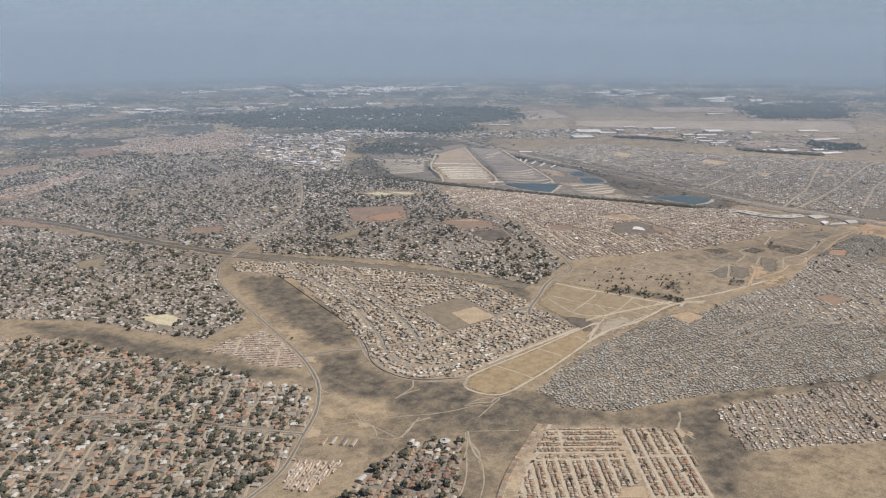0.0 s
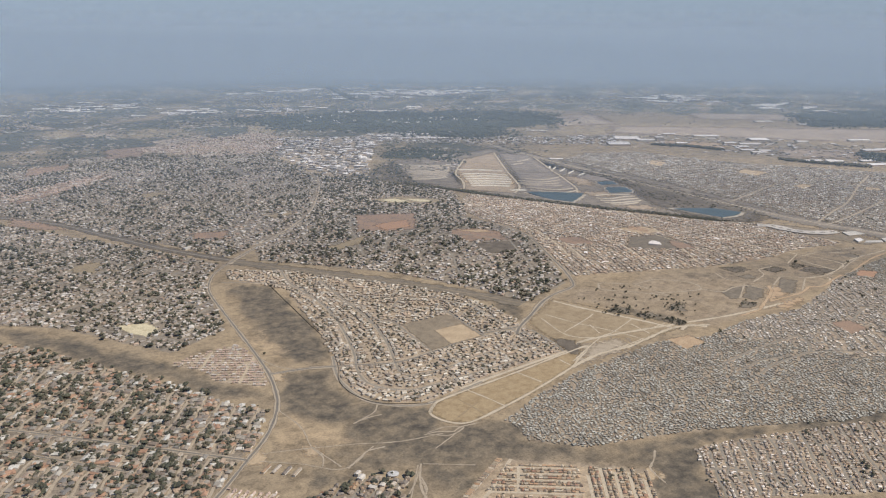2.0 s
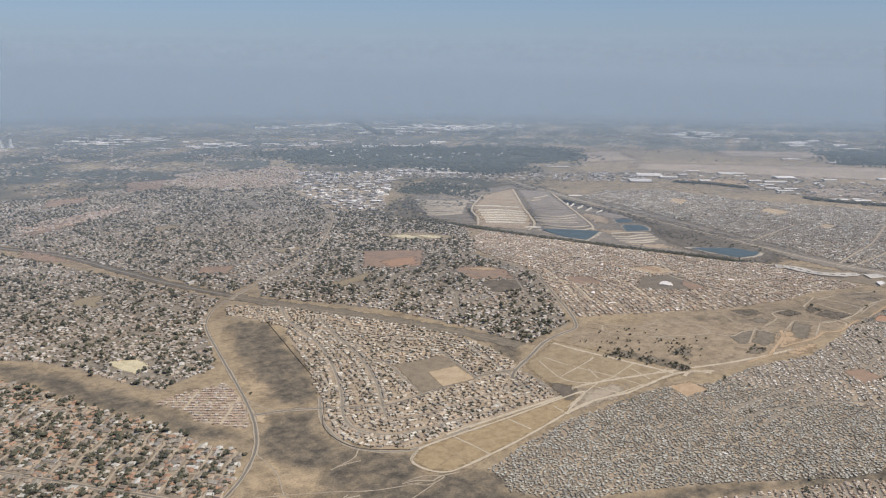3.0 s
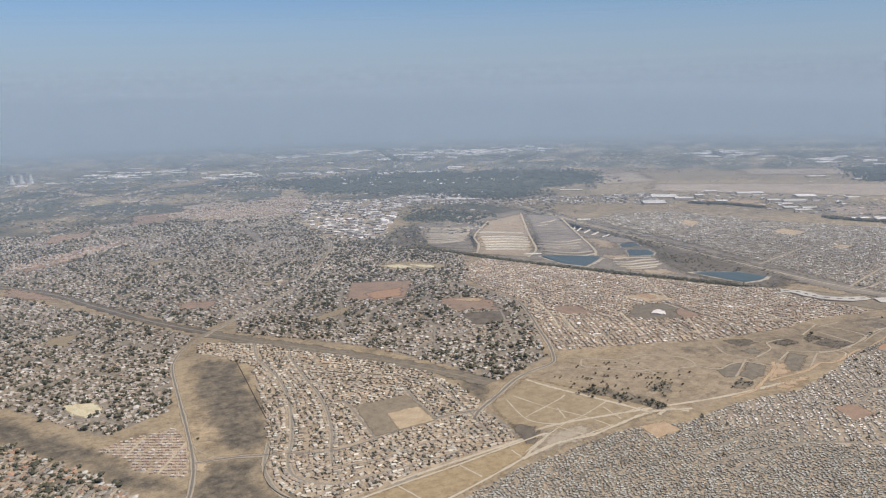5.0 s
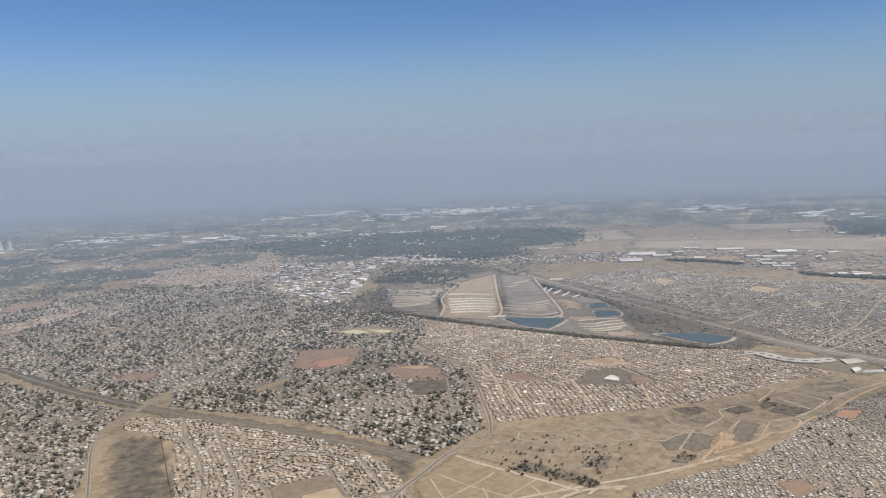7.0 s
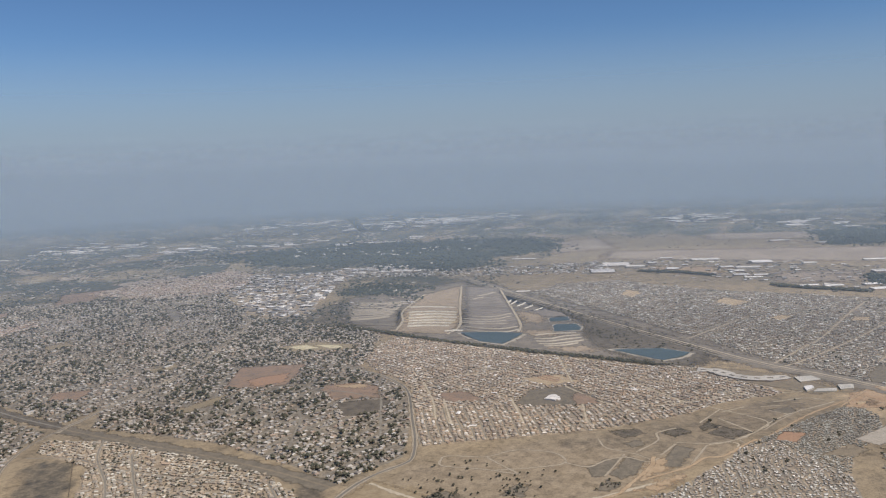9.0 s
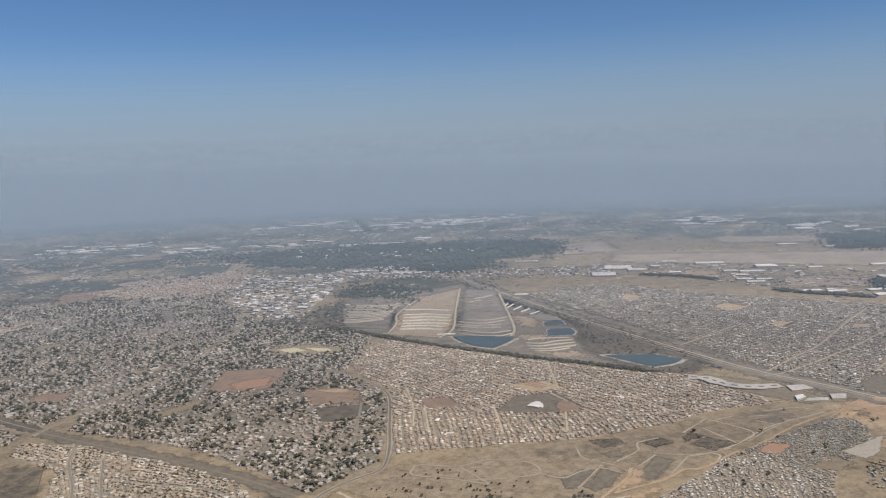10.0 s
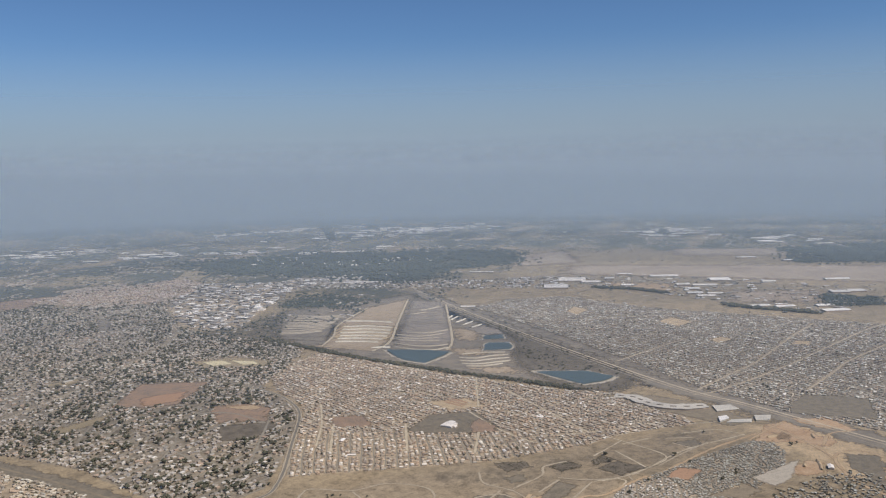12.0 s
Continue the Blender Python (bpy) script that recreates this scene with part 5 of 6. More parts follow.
rng = np.random.default_rng(7)
p, s = quarter(SUBURB_SW, 48, 12.4, 4.5, (3.4, 5.4), rng, street=2.8, bend=6, cross=85, jitter=0.18, turn_jitter=0.2, skip=0.06, wander=3, sweep=36)
settle(p, s, 1.8, ROOF_SUBURB, WALL_PLASTER, "house", "plastered suburban house with a tiled hip roof", "house", (230, 360), 150, VERGE, "pale residential streets between gardens", wings=0.6)
TREE_SPOTS, SMALL_SPOTS, BACK_TREES = [(p, 4.3)], [], []
p, s = quarter(SUBURB_S, 35, 9.5, 3.8, (2.6, 4.0), rng, street=2.0, turn_jitter=0.2)
settle(p, s, 1.4, ROOF_TILE, WALL_PLASTER, "house", "plastered suburban house with a tiled roof", "house", (300, 320), 50, wings=0.6)
TREE_SPOTS.append((p, 1.3))
for poly, ang, block, count, at in ((ROWS_NORTH, 137, 6.8, 60, (380, 280)), (ROWS_RIGHT, 49, 7.6, 80, (390, 225)), (ROWS_FRONT, 49, 7.4, 60, (330, 240))):
    p, s = quarter(poly, ang, block, 2.5, (1.7, 2.3), rng, street=2.2, cross=44, tall=(0.55, 0.75), rise=(0.35, 0.5), jitter=0.06, turn_jitter=0.04, skip=0.04, hips=(0, 0.1))
    settle(p, s, 1.9, ROOF_ROWS, WALL_PLASTER, "row_house", "small plastered house with a pitched brown roof", "house", at, count, DUST, "pale sandy streets between rows of houses", 0.15)
    SMALL_SPOTS.append((p, 0.35))
ribbon("road", [(381, 319), (354, 303), (325, 288), (290, 264)], 2.2, DUST, 0.14, "pale sandy road along the row houses")
c = curve_through([(376, 320), (350, 308), (318, 292), (285, 270)], 2.3)
single_houses("row_house", Plot(c[:, 0] - 1.0, c[:, 1] + 2.2, radians(117), 2.8, 1.8, 1.0, 0.55, 0.0), ROOF_ROWS, WALL_PLASTER, "small plastered house with a pitched brown roof", "house", "row_houses of one quarter", 0.15)
p, s = quarter(ROWS_E, 43, 6.4, 1.95, (1.2, 1.9), rng, street=2.0, wander=1.5, cross=40, tall=(0.5, 0.75), rise=(0.25, 0.5), jitter=0.17, hips=(0, 0.15))
settle(p, s, 1.6, ROOF_TOWN, WALL_PLASTER, "row_house", "small plain house with a sheet roof", "house", (500, 220), 100, STREET, "worn dusty streets between small houses", 0.15)
SMALL_SPOTS.append((p, 0.3))
p, s = quarter(SHACKS, 54, 2.3, 1.5, (1.0, 1.85), rng, street=0.5, rows=1, bend=11, cross=37, tall=(0.5, 0.85), rise=(0.04, 0.14), jitter=0.26, turn_jitter=0.45, skip=0.10, hips=(0, 0.05), wander=1.9, holes=[*OPEN, SHACKS_EAST])
settle(p, s, 0.35, ROOF_SHACK, WALL_SHACK, "shack", "small shack of grey corrugated iron sheets", "shack", (440, 320), 300, LANE, "narrow dark lanes between shacks", 0.05)
SMALL_SPOTS.append((p, 0.07))
p, s = quarter(SHACKS_EAST, 43, 6.2, 1.9, (1.3, 2.1), rng, street=1.8, rows=2, bend=5, cross=48, tall=(0.5, 0.8), rise=(0.08, 0.2), jitter=0.22, turn_jitter=0.3, hips=(0, 0.1), wander=1.8)
SMALL_SPOTS.append((p, 0.08))
settle(p, s, 1.3, ROOF_FAR, WALL_SHACK, "shack", "small shack or plain house with a sheet roof", "shack", (440, 320), 0, STREET, "worn dusty lanes between shacks", 0.08)
p, s = quarter(EAST_PLOTS, 70, 6.0, 2.6, (1.3, 2.1), rng, street=1.6, rows=2, cross=60, tall=(0.8, 1.1), rise=(0.1, 0.3), jitter=0.3, turn_jitter=0.5, skip=0.5, hips=(0, 0.1), wander=2.0)
SMALL_SPOTS.append((p, 0.5))
settle(p, s, 1.0, ROOF_SHACK, WALL_SHACK, "shack", "small scattered shack on dusty ground", "shack", (440, 320), 0, LANE, "dark hedged lanes between plots", 0.08)
fill = [quarter(poly, ang, 8.4, 2.8, (1.7, 2.9), rng, street=0.6, bend=bend, cross=62, jitter=0.15, turn_jitter=0.08)[0] for poly, ang, bend in ((MID_SOUTH, 176, 3), (MID_WEST, 72, 9), (MID_NORTH, 113, 6))]
fill = Plot(*[np.concatenate([field_of(q) for q in fill]) for field_of in (lambda q: q.x, lambda q: q.y, lambda q: q.turn, lambda q: q.w, lambda q: q.d, lambda q: q.h, lambda q: q.rise, lambda q: q.hip)])
p = along([BEND_ONE, BEND_TWO, RING, MID_ROAD, *MID_STREETS, SUBURB_WALL], SUBURB_MID, (3.1, 6.3), 3.5, (2.4, 3.8), rng, (0.7, 1.0), (0.35, 0.65), gap=3.05, more=fill)
settle(p, [], 1.3, ROOF_MID, WALL_PLASTER, "small_house", "small plastered house with a sheet or tile roof", "house", (420, 430), 300, over=0.2)
SMALL_SPOTS.append((p, 1.7))
for line in BACK_LANES:
    c = curve_through(line, 2.2)
    keep = np.flatnonzero(np.random.default_rng(len(c)).random(len(c)) < 0.55)
    BACK_TREES.append(c[keep])
for poly, ang in zip(PINK_FAR, (28, -22)):
    p, s = quarter(poly, ang, 13, 5.2, (3.4, 5.0), rng, street=4.0, rows=2, cross=70, tall=(1.0, 1.4), rise=(0.6, 1.0), jitter=0.2, turn_jitter=0.15, skip=0.3, hips=(0, 0.3), holes=[])
    settle(p, s, 3.0, ROOF_PINK, WALL_PLASTER, "far_house", "pinkish-roofed house in a distant estate", "house", (520, 1400), 0, VERGE, "pale streets of a distant estate", 0.2)
    TREE_SPOTS.append((p, 0.8))
    patch("field", poly, TANFIELD, 0.09, "tan bare ground of a distant estate", wobble=6, soft=12)
p, s = quarter(PINK_ROWS, -38, 4.6, 2.5, (1.5, 2.1), rng, street=1.5, rows=1, cross=34, tall=(0.9, 1.1), rise=(0.5, 0.7), jitter=0.1, turn_jitter=0.02, skip=0.14, hips=(0, 0.1))
SMALL_SPOTS.append((p, 0.8))
p.turn[:] = radians(-38)
settle(p, s, 1.2, ROOF_PINK, WALL_PLASTER, "townhouse", "pale townhouse with a pink tiled roof", "house", (320, 540), 300, DUST, "pale lanes between townhouses", 0.15)
p, s = quarter([(240, 391), (260, 368), (227, 355), (217, 368)], 36, 3.8, 2.0, (1.5, 1.9), rng, street=1.2, rows=1, cross=60, jitter=0.04, turn_jitter=0.02, hips=(0, 0.1))
settle(p, s, 1.2, ROOF_PINK, WALL_PLASTER, "townhouse", "pale townhouse with a pink tiled roof", "house", (240, 360), 300, DUST, "pale lanes between townhouses", 0.15)
p, s = quarter(SUBURB_HILL, 22, 13.5, 5.4, (2.8, 4.4), rng, street=3.4, bend=12, cross=90, jitter=0.18, turn_jitter=0.3, skip=0.1, wander=4.5, sweep=45)
settle(p, s, 2.0, ROOF_LEAFY, WALL_PLASTER, "house", "suburban house under dark trees", "house", (600, 540), 50, wings=0.5)
TREE_SPOTS.append((p, 3.0))
p, s = quarter(SUBURB_W, 28, 13.5, 5.4, (2.8, 4.4), rng, street=3.4, bend=10, cross=80, jitter=0.18, turn_jitter=0.25, skip=0.1, wander=4.5, sweep=45)
settle(p, s, 2.0, ROOF_LEAFY, WALL_PLASTER, "house", "suburban house with a tiled roof among trees", "house", (330, 660), 50, wings=0.5)
TREE_SPOTS.append((p, 2.6))
for poly, ang in ((SUBURB_NW, 32), (SUBURB_N, 15)):
    p, s = quarter(poly, ang, 14.5, 6.2, (2.9, 4.9), rng, street=3.4, bend=14, cross=110, jitter=0.18, turn_jitter=0.3, skip=0.12, wander=5, sweep=50)
    settle(p, s, 2.2, ROOF_LEAFY, WALL_PLASTER, "house", "suburban house among dark trees", "house", (500, 900), 0)
    TREE_SPOTS.append((p, 2.8))
for poly, ang, bend, count in ((TOWN_FRONT, 60, 2, 200), (TOWN_BACK, 97, 4, 100)):
    p, s = quarter(poly, ang, 9.2, 3.6, (2.5, 3.5), rng, street=1.9, bend=bend * 2, wander=1.4, sweep=40, cross=46, tall=(0.75, 1.05), rise=(0.3, 0.55), jitter=0.12, turn_jitter=0.08, hips=(0, 0.2), across=0.2)
    settle(p, s, 1.2, ROOF_TOWN, WALL_PLASTER, "township_house", "small township house with a brown pitched roof", "house", (740, 540) if count == 200 else (960, 480), count, STREET, "worn dusty township streets", 0.2)
    SMALL_SPOTS.append((p, 0.22))
p, s = quarter(FAR_TOWN, 91, 14.0, 4.0, (2.3, 3.5), rng, street=2.8, rows=3, bend=4, wander=1.6, sweep=60, cross=85, tall=(0.7, 1.0), rise=(0.3, 0.6), jitter=0.10, turn_jitter=0.06, skip=0.05, hips=(0, 0.2), across=0.1, back_skip=0.5)
settle(p, s, 2.2, ROOF_FAR, WALL_PLASTER, "township_house", "small township house with a sheet roof", "house", (1130, 500), 0, STREET, "worn grey township streets", 0.2)
SMALL_SPOTS.append((p, 0.35))

for poly, ang, count in ((STRIP_TOWN, 130, 1.0), (PALE_ROWS, 150, 0.3)):
    p, s = quarter(poly, ang, 18, 9, (3.5, 8.0), rng, street=4, bend=6, cross=70, tall=(1.0, 2.2), rise=(0.4, 0.9), jitter=0.2, turn_jitter=0.3, skip=0.2)
    settle(p, [], 1.6, ROOF_SHED if count == 1.0 else ROOF_PINK, WALL_PLASTER, "house", "small pale-roofed building among trees", "house", (1300, 1300), 0)
    TREE_SPOTS.append((p, 1.6 * count))

# small workshops, yards and trees between the warehouses beyond the township
BELT = [(1420, 1180), (1500, 1160), (1560, 1040), (1560, 850), (1600, 690), (1680, 700), (1830, 800), (1830, 1000), (1700, 1230), (1560, 1270)]
p, s = quarter(BELT, 139, 30, 17, (4, 11), rng, street=6, cross=120, tall=(1.0, 2.0), rise=(0.3, 0.7), jitter=0.35, turn_jitter=0.2, skip=0.5, hips=(0, 0.1))
settle(p, s, 4.0, ROOF_SHED, WALL_PLASTER, "workshop", "small workshop with a pale sheet roof", "building", (1560, 1040), 60, STREET, "grey roads between workshops", 0.3)
TREE_SPOTS.append((p, 1.6))

# works and sheds
p, s = quarter(WORKS, 128, 22, 13, (5, 15), rng, street=5, cross=100, tall=(1.4, 2.4), rise=(0.3, 0.8), jitter=0.24, turn_jitter=0.16, skip=0.3, hips=(0, 0.05))
settle(p, s, 4.0, ROOF_SHED, ROOF_SHED, "shed", "long industrial shed with a pale sheet roof", "shed", (900, 1300), 110, STREET, "grey roads between industrial sheds", 0.5)
TREE_SPOTS.append((p, 3.0))
NEAR_SHEDS = ((1022, 321, 8, 4, 40, 1.4), (1060, 535, 8, 5, 110, 1.2), (1240, 1120, 24, 10, 139, 2.0))
FAR_SHEDS = ((1480, 1174, 44, 44, 139, 3.0), (1560, 1220, 52, 48, 139, 3.0), (1564, 1170, 36, 22, 139, 3.4), (1622, 1180, 18, 16, 139, 3.0), (1585, 1094, 22, 18, 139, 3.0), (1689, 1205, 26, 14, 139, 3.0), (1723, 1131, 54, 22, 139, 3.2), (1760, 1025, 38, 34, 141, 3.4), (1685, 998, 44, 18, 141, 3.0), (1663, 1030, 24, 18, 141, 3.0), (1802, 948, 24, 16, 143, 3.0), (2088, 1218, 44, 18, 143, 3.0), (2111, 1116, 34, 16, 143, 3.0), (1920, 886, 44, 16, 143, 2.6), (1785, 795, 30, 22, 143, 3.0), (1815, 784, 28, 24, 143, 3.0), (1604, 951, 26, 18, 141, 2.4), (1594, 918, 30, 14, 141, 2.4), (1640, 985, 20, 16, 141, 2.4), (1625, 925, 26, 14, 141, 2.2), (1575, 800, 34, 12, 150, 2.2), (1600, 770, 30, 14, 150, 2.2), (1625, 700, 40, 18, 150, 2.2), (1650, 735, 26, 16, 150, 2.2),
             (1340, 1540, 40, 9, 140, 2.2), (1500, 1440, 50, 10, 137, 2.2), (1230, 1490, 60, 16, 140, 2.4))
for (x, y, w, d, turn, h) in NEAR_SHEDS + FAR_SHEDS:
    single_houses("shed", Plot([x], [y], radians(turn), w, d, h, 0.8, 0.0), ROOF_WHITE, WALL_PLASTER, "long warehouse with a white sheet roof", "warehouse", "warehouses", 0.6)


def white_hall(x, y, turn):
    """A church-like hall: a broad white main roof, a lower wing and a porch."""
    h = tagged(new("hall"), "large white-roofed hall on dark burnt grass", "hall")
    h.matrix_basis = pose(x, y, float(ground_z(x, y)) - 0.1, 0, 0, turn)
    for name, cx, cy, w, d, ht, rise in (("main_wing", 0, 0, 12, 11, 1.5, 0.4), ("side_wing", 8.0, 2.0, 6, 6, 1.1, 0.3), ("porch", -1, -6.4, 5, 3, 1.0, 0.3)):
        a = new(name, unit_mesh("wall", WALL_V, WALL_F, ROOF_WHITE))
        a.parent, a.location, a.scale = h, (cx, cy, 0), (w, d, ht)
        r = new("roof", unit_mesh("roof0", roof_verts(0.0), ROOF_F4 + ROOF_F3, ROOF_WHITE))
        r.parent = a
        r.matrix_parent_inverse = Matrix.Identity(4)
        r.location, r.scale = (0, 0, 1.0), (1.05, 1.05, rise / ht)


white_hall(842, 580, 28)


def cooling_tower(x, y, high):
    """A pale concrete cooling tower, waisted, with an open top."""
    bm = bmesh.new()
    rings = []
    for k in range(9):
        q = k / 8
        r = high * (0.20 + 0.20 * (q - 0.78) ** 2 / 0.6)
        rings.append([bm.verts.new((r * math.cos(a), r * math.sin(a), high * q)) for a in np.linspace(0, 2 * math.pi, 24, endpoint=False)])
    for lo, hi in zip(rings, rings[1:]):
        for i in range(24):
            bm.faces.new((lo[i], lo[(i + 1) % 24], hi[(i + 1) % 24], hi[i])).smooth = True
    t = tagged(new("cooling_tower"), "pale concrete cooling tower far off in haze", "cooling tower", "cooling towers of a power station")
    t.location = (x, y, float(ground_z(x, y)) - 0.5)
    part("shell", bm, CONCRETE, t)


for x, y in ((554, 2612), (531, 2618), (508, 2626)):
    cooling_tower(x, y, 25)

for x, y in ((266, 398), (270.5, 394), (274.5, 389), (278, 384)):
    single_houses("school_building", Plot([x], [y], radians(34), 9.0, 2.0, 0.9, 0.4, 0.0), ROOF_TILE, WALL_PLASTER, "long low school building with a grey roof", "building", "school buildings", 0.3)
for x, y, w, d, t in ((302, 355, 5, 3, 30), (301, 342, 4, 3, 120), (307, 341, 4.5, 3, 30), (255, 346, 6, 3.4, 25), (303, 360, 4, 2.4, 30), (590, 979, 12, 6, 30), (430, 905, 10, 6, 20), (330, 655, 9, 4, 70), (345, 640, 8, 3, 70)):
    single_houses("block_building", Plot([x], [y], radians(t), w, d, 1.8, 0.4, 0.0), ROOF_GREY, WALL_PLASTER, "large pale-roofed building among houses", "building", "pale-roofed buildings", 0.3)


def round_hall(x, y):
    """A broad round hall with a low conical white roof."""
    t = tagged(new("round_hall"), "round white-roofed hall beside burnt grass", "hall")
    t.location = (x, y, float(ground_z(x, y)) - 0.1)
    for name, m, r1, r2, z0, z1 in (("wall", WALL_PLASTER, 2.9, 2.9, 0, 1.5), ("roof", CONCRETE, 3.3, 0.5, 1.5, 2.4), ("skylight", ROOF_SHED, 0.6, 0.4, 2.35, 2.7)):
        bm = bmesh.new()
        bmesh.ops.create_cone(bm, cap_ends=True, segments=20, radius1=r1, radius2=r2, depth=z1 - z0, matrix=Matrix.Translation((0, 0, (z0 + z1) / 2)))
        part(name, bm, m, t)


round_hall(318, 347)


def shopping_centre(line, width, high):
    """A long bent flat-roofed building with dark light wells along its roof."""
    t = tagged(new("shopping_centre"), "long bent flat-roofed pale grey shopping centre", "building")
    c = curve_through(line, 3.0)
    g = np.gradient(c, axis=0)
    g /= np.hypot(g[:, 0], g[:, 1])[:, None]
    s = np.stack([-g[:, 1], g[:, 0]], 1) * (width / 2 * (1 + 0.2 * np.round(1.5 * ripple(c[:, 0], c[:, 1], 11))))[:, None]
    z = ground_z(c[:, 0], c[:, 1])
    n = len(c)
    for name, m, w, z0, z1 in (("wall", WALL_PLASTER, 1.0, -0.2, high), ("roof", ROOF_GREY, 1.06, high, high + 0.25)):
        v = np.vstack([np.column_stack([c + s * w * q, z + h]) for q, h in ((-1, z0), (-1, z1), (1, z1), (1, z0))])
        f = [(j * n + i, j * n + i + 1, (j + 1) * n + i + 1, (j + 1) * n + i) for j in range(3) for i in range(n - 1)] + [(0, n, 2 * n, 3 * n), (4 * n - 1, 3 * n - 1, 2 * n - 1, n - 1)]
        mesh_object(name, v, [q[::-1] for q in f], [m], t)
    for k in range(2, n - 2, 4):
        bm = bmesh.new()
        bmesh.ops.create_cube(bm, size=1, matrix=Matrix.Translation((*c[k], z[k] + high + 0.3)) @ Matrix.Rotation(math.atan2(g[k, 1], g[k, 0]), 4, "Z") @ Matrix.Diagonal((6.0, 2.6, 0.3, 1)))
        part("light_well", bm, BURNT, t, "dark roof light well")


shopping_centre([(1046, 578), (1056, 562), (1052, 535), (1059, 516), (1071, 505), (1089, 496)], 15, 1.6)


def flat_block(outline, high, roof, label):
    """A flat-roofed building with a stepped outline: walls, and a thin roof slab that stands out over them."""
    t = tagged(new("flat_building"), label, "building", "flat-roofed buildings by the railway")
    cx, cy = sum(q[0] for q in outline) / len(outline), sum(q[1] for q in outline) / len(outline)
    t.location = (cx, cy, float(ground_z(cx, cy)) - 0.2)
    for name, m, k, z0, z1 in (("wall", WALL_PLASTER, 1.0, 0.0, high + 0.2), ("roof", roof, 1.03, high + 0.2, high + 0.45)):
        bm = bmesh.new()
        f = bm.faces.new([bm.verts.new(((x - cx) * k, (y - cy) * k, z0)) for x, y in outline])
        for v in [g for g in bmesh.ops.extrude_face_region(bm, geom=[f])["geom"] if isinstance(g, bmesh.types.BMVert)]:
            v.co.z = z1
        bmesh.ops.recalc_face_normals(bm, faces=bm.faces[:])
        part(name, bm, m, t)


flat_block([(1093, 492), (1109, 484), (1104, 469), (1082, 477)], 1.2, ROOF_GREY, "low pale-roofed building beside the railway")
flat_block([(1066, 463), (1075, 461), (1070, 454), (1056, 453)], 1.6, ROOF_WHITE, "white-roofed building beside open ground")
flat_block([(1069, 450), (1084, 440), (1076, 434), (1058, 447)], 1.2, ROOF_GREY, "long white-roofed building beside open ground")
flat_block([(1096, 446), (1108, 437), (1096, 429), (1084, 435)], 1.2, ROOF_GREY, "low grey-roofed building beside open ground")

# ---------------------------------------------------------------- trees
def clump(rng, n_clumps, spread, ico=True):
    """A crown: uneven clumps of leaves round a centre, about one unit across."""
    bm = bmesh.new()
    for k in range(n_clumps):
        a, r = rng.uniform(0, 6.28), spread * math.sqrt(rng.uniform(0, 1))
        c = Vector((r * math.cos(a), r * math.sin(a), rng.uniform(-0.12, 0.3) - 0.35 * r))
        q = rng.uniform(0.16, 0.27)
        m = Matrix.Translation(c) @ Euler((rng.uniform(0, 3), rng.uniform(0, 3), 0)).to_matrix().to_4x4() @ Matrix.Diagonal((q, q, q * 0.8, 1))
        g = bmesh.ops.create_icosphere(bm, subdivisions=1, radius=1, matrix=m)["verts"]
        for v in g:
            v.co = c + (v.co - c) * rng.uniform(0.75, 1.3)
    v = np.array([v.co[:] for v in bm.verts])
    f = [[q.index for q in t.verts] for t in bm.faces]
    bm.free()
    return v, f


OCTA_V = np.array([(1, 0, 0), (-1, 0, 0), (0, 1, 0), (0, -1, 0), (0, 0, 1), (0, 0, -1)], float)
OCTA_F = np.array([(0, 2, 4), (2, 1, 4), (1, 3, 4), (3, 0, 4), (2, 0, 5), (1, 2, 5), (3, 1, 5), (0, 3, 5)])


def joined_trees(name, x, y, size, label, rng, clumps=4, flat=0.75, leaf=LEAF):
    """Trees past counting: a few uneven clumps of leaves for each."""
    n = len(x)
    z = ground_z(x, y)
    V, F, base = [], [], 0
    for k in range(clumps):
        q = size * rng.uniform(0.18, 0.34, n)
        a, r = rng.uniform(0, 6.28, n), size * rng.uniform(0.05, 0.36, n)
        cx, cy, cz = x + r * np.cos(a), y + r * np.sin(a), z + size * flat * rng.uniform(0.35, 0.62, n)
        t = rng.uniform(0, 6.28, n)[:, None]
        o = OCTA_V[None] * (q[:, None, None] * rng.uniform(0.7, 1.3, (n, 6, 1)))
        X = cx[:, None] + np.cos(t) * o[..., 0] - np.sin(t) * o[..., 1]
        Y = cy[:, None] + np.sin(t) * o[..., 0] + np.cos(t) * o[..., 1]
        V.append(np.stack([X, Y, cz[:, None] + flat * o[..., 2]], -1).reshape(-1, 3))
        F.append((OCTA_F[None] + base + 6 * np.arange(n)[:, None, None]).reshape(-1, 3))
        base += 6 * n
    return tagged(mesh_object(name, np.vstack(V), np.vstack(F), [leaf]), label, "trees", "", "stuff")


CROWNS = [clump(np.random.default_rng(40 + k), 11, 0.36) for k in range(6)]


def trunk_mesh():
    bm = bmesh.new()
    bmesh.ops.create_cone(bm, segments=6, radius1=0.05, radius2=0.025, depth=0.6, matrix=Matrix.Translation((0, 0, 0.3)))
    for k in range(3):
        m = Matrix.Translation((0, 0, 0.42)) @ Matrix.Rotation(k * 2.1, 4, "Z") @ Matrix.Rotation(0.7, 4, "X") @ Matrix.Translation((0, 0, 0.13))
        bmesh.ops.create_cone(bm, segments=5, radius1=0.022, radius2=0.008, depth=0.28, matrix=m)
    v, f = [q.co[:] for q in bm.verts], [[q.index for q in t.verts] for t in bm.faces]
    bm.free()
    return v, f


TRUNK = trunk_mesh()


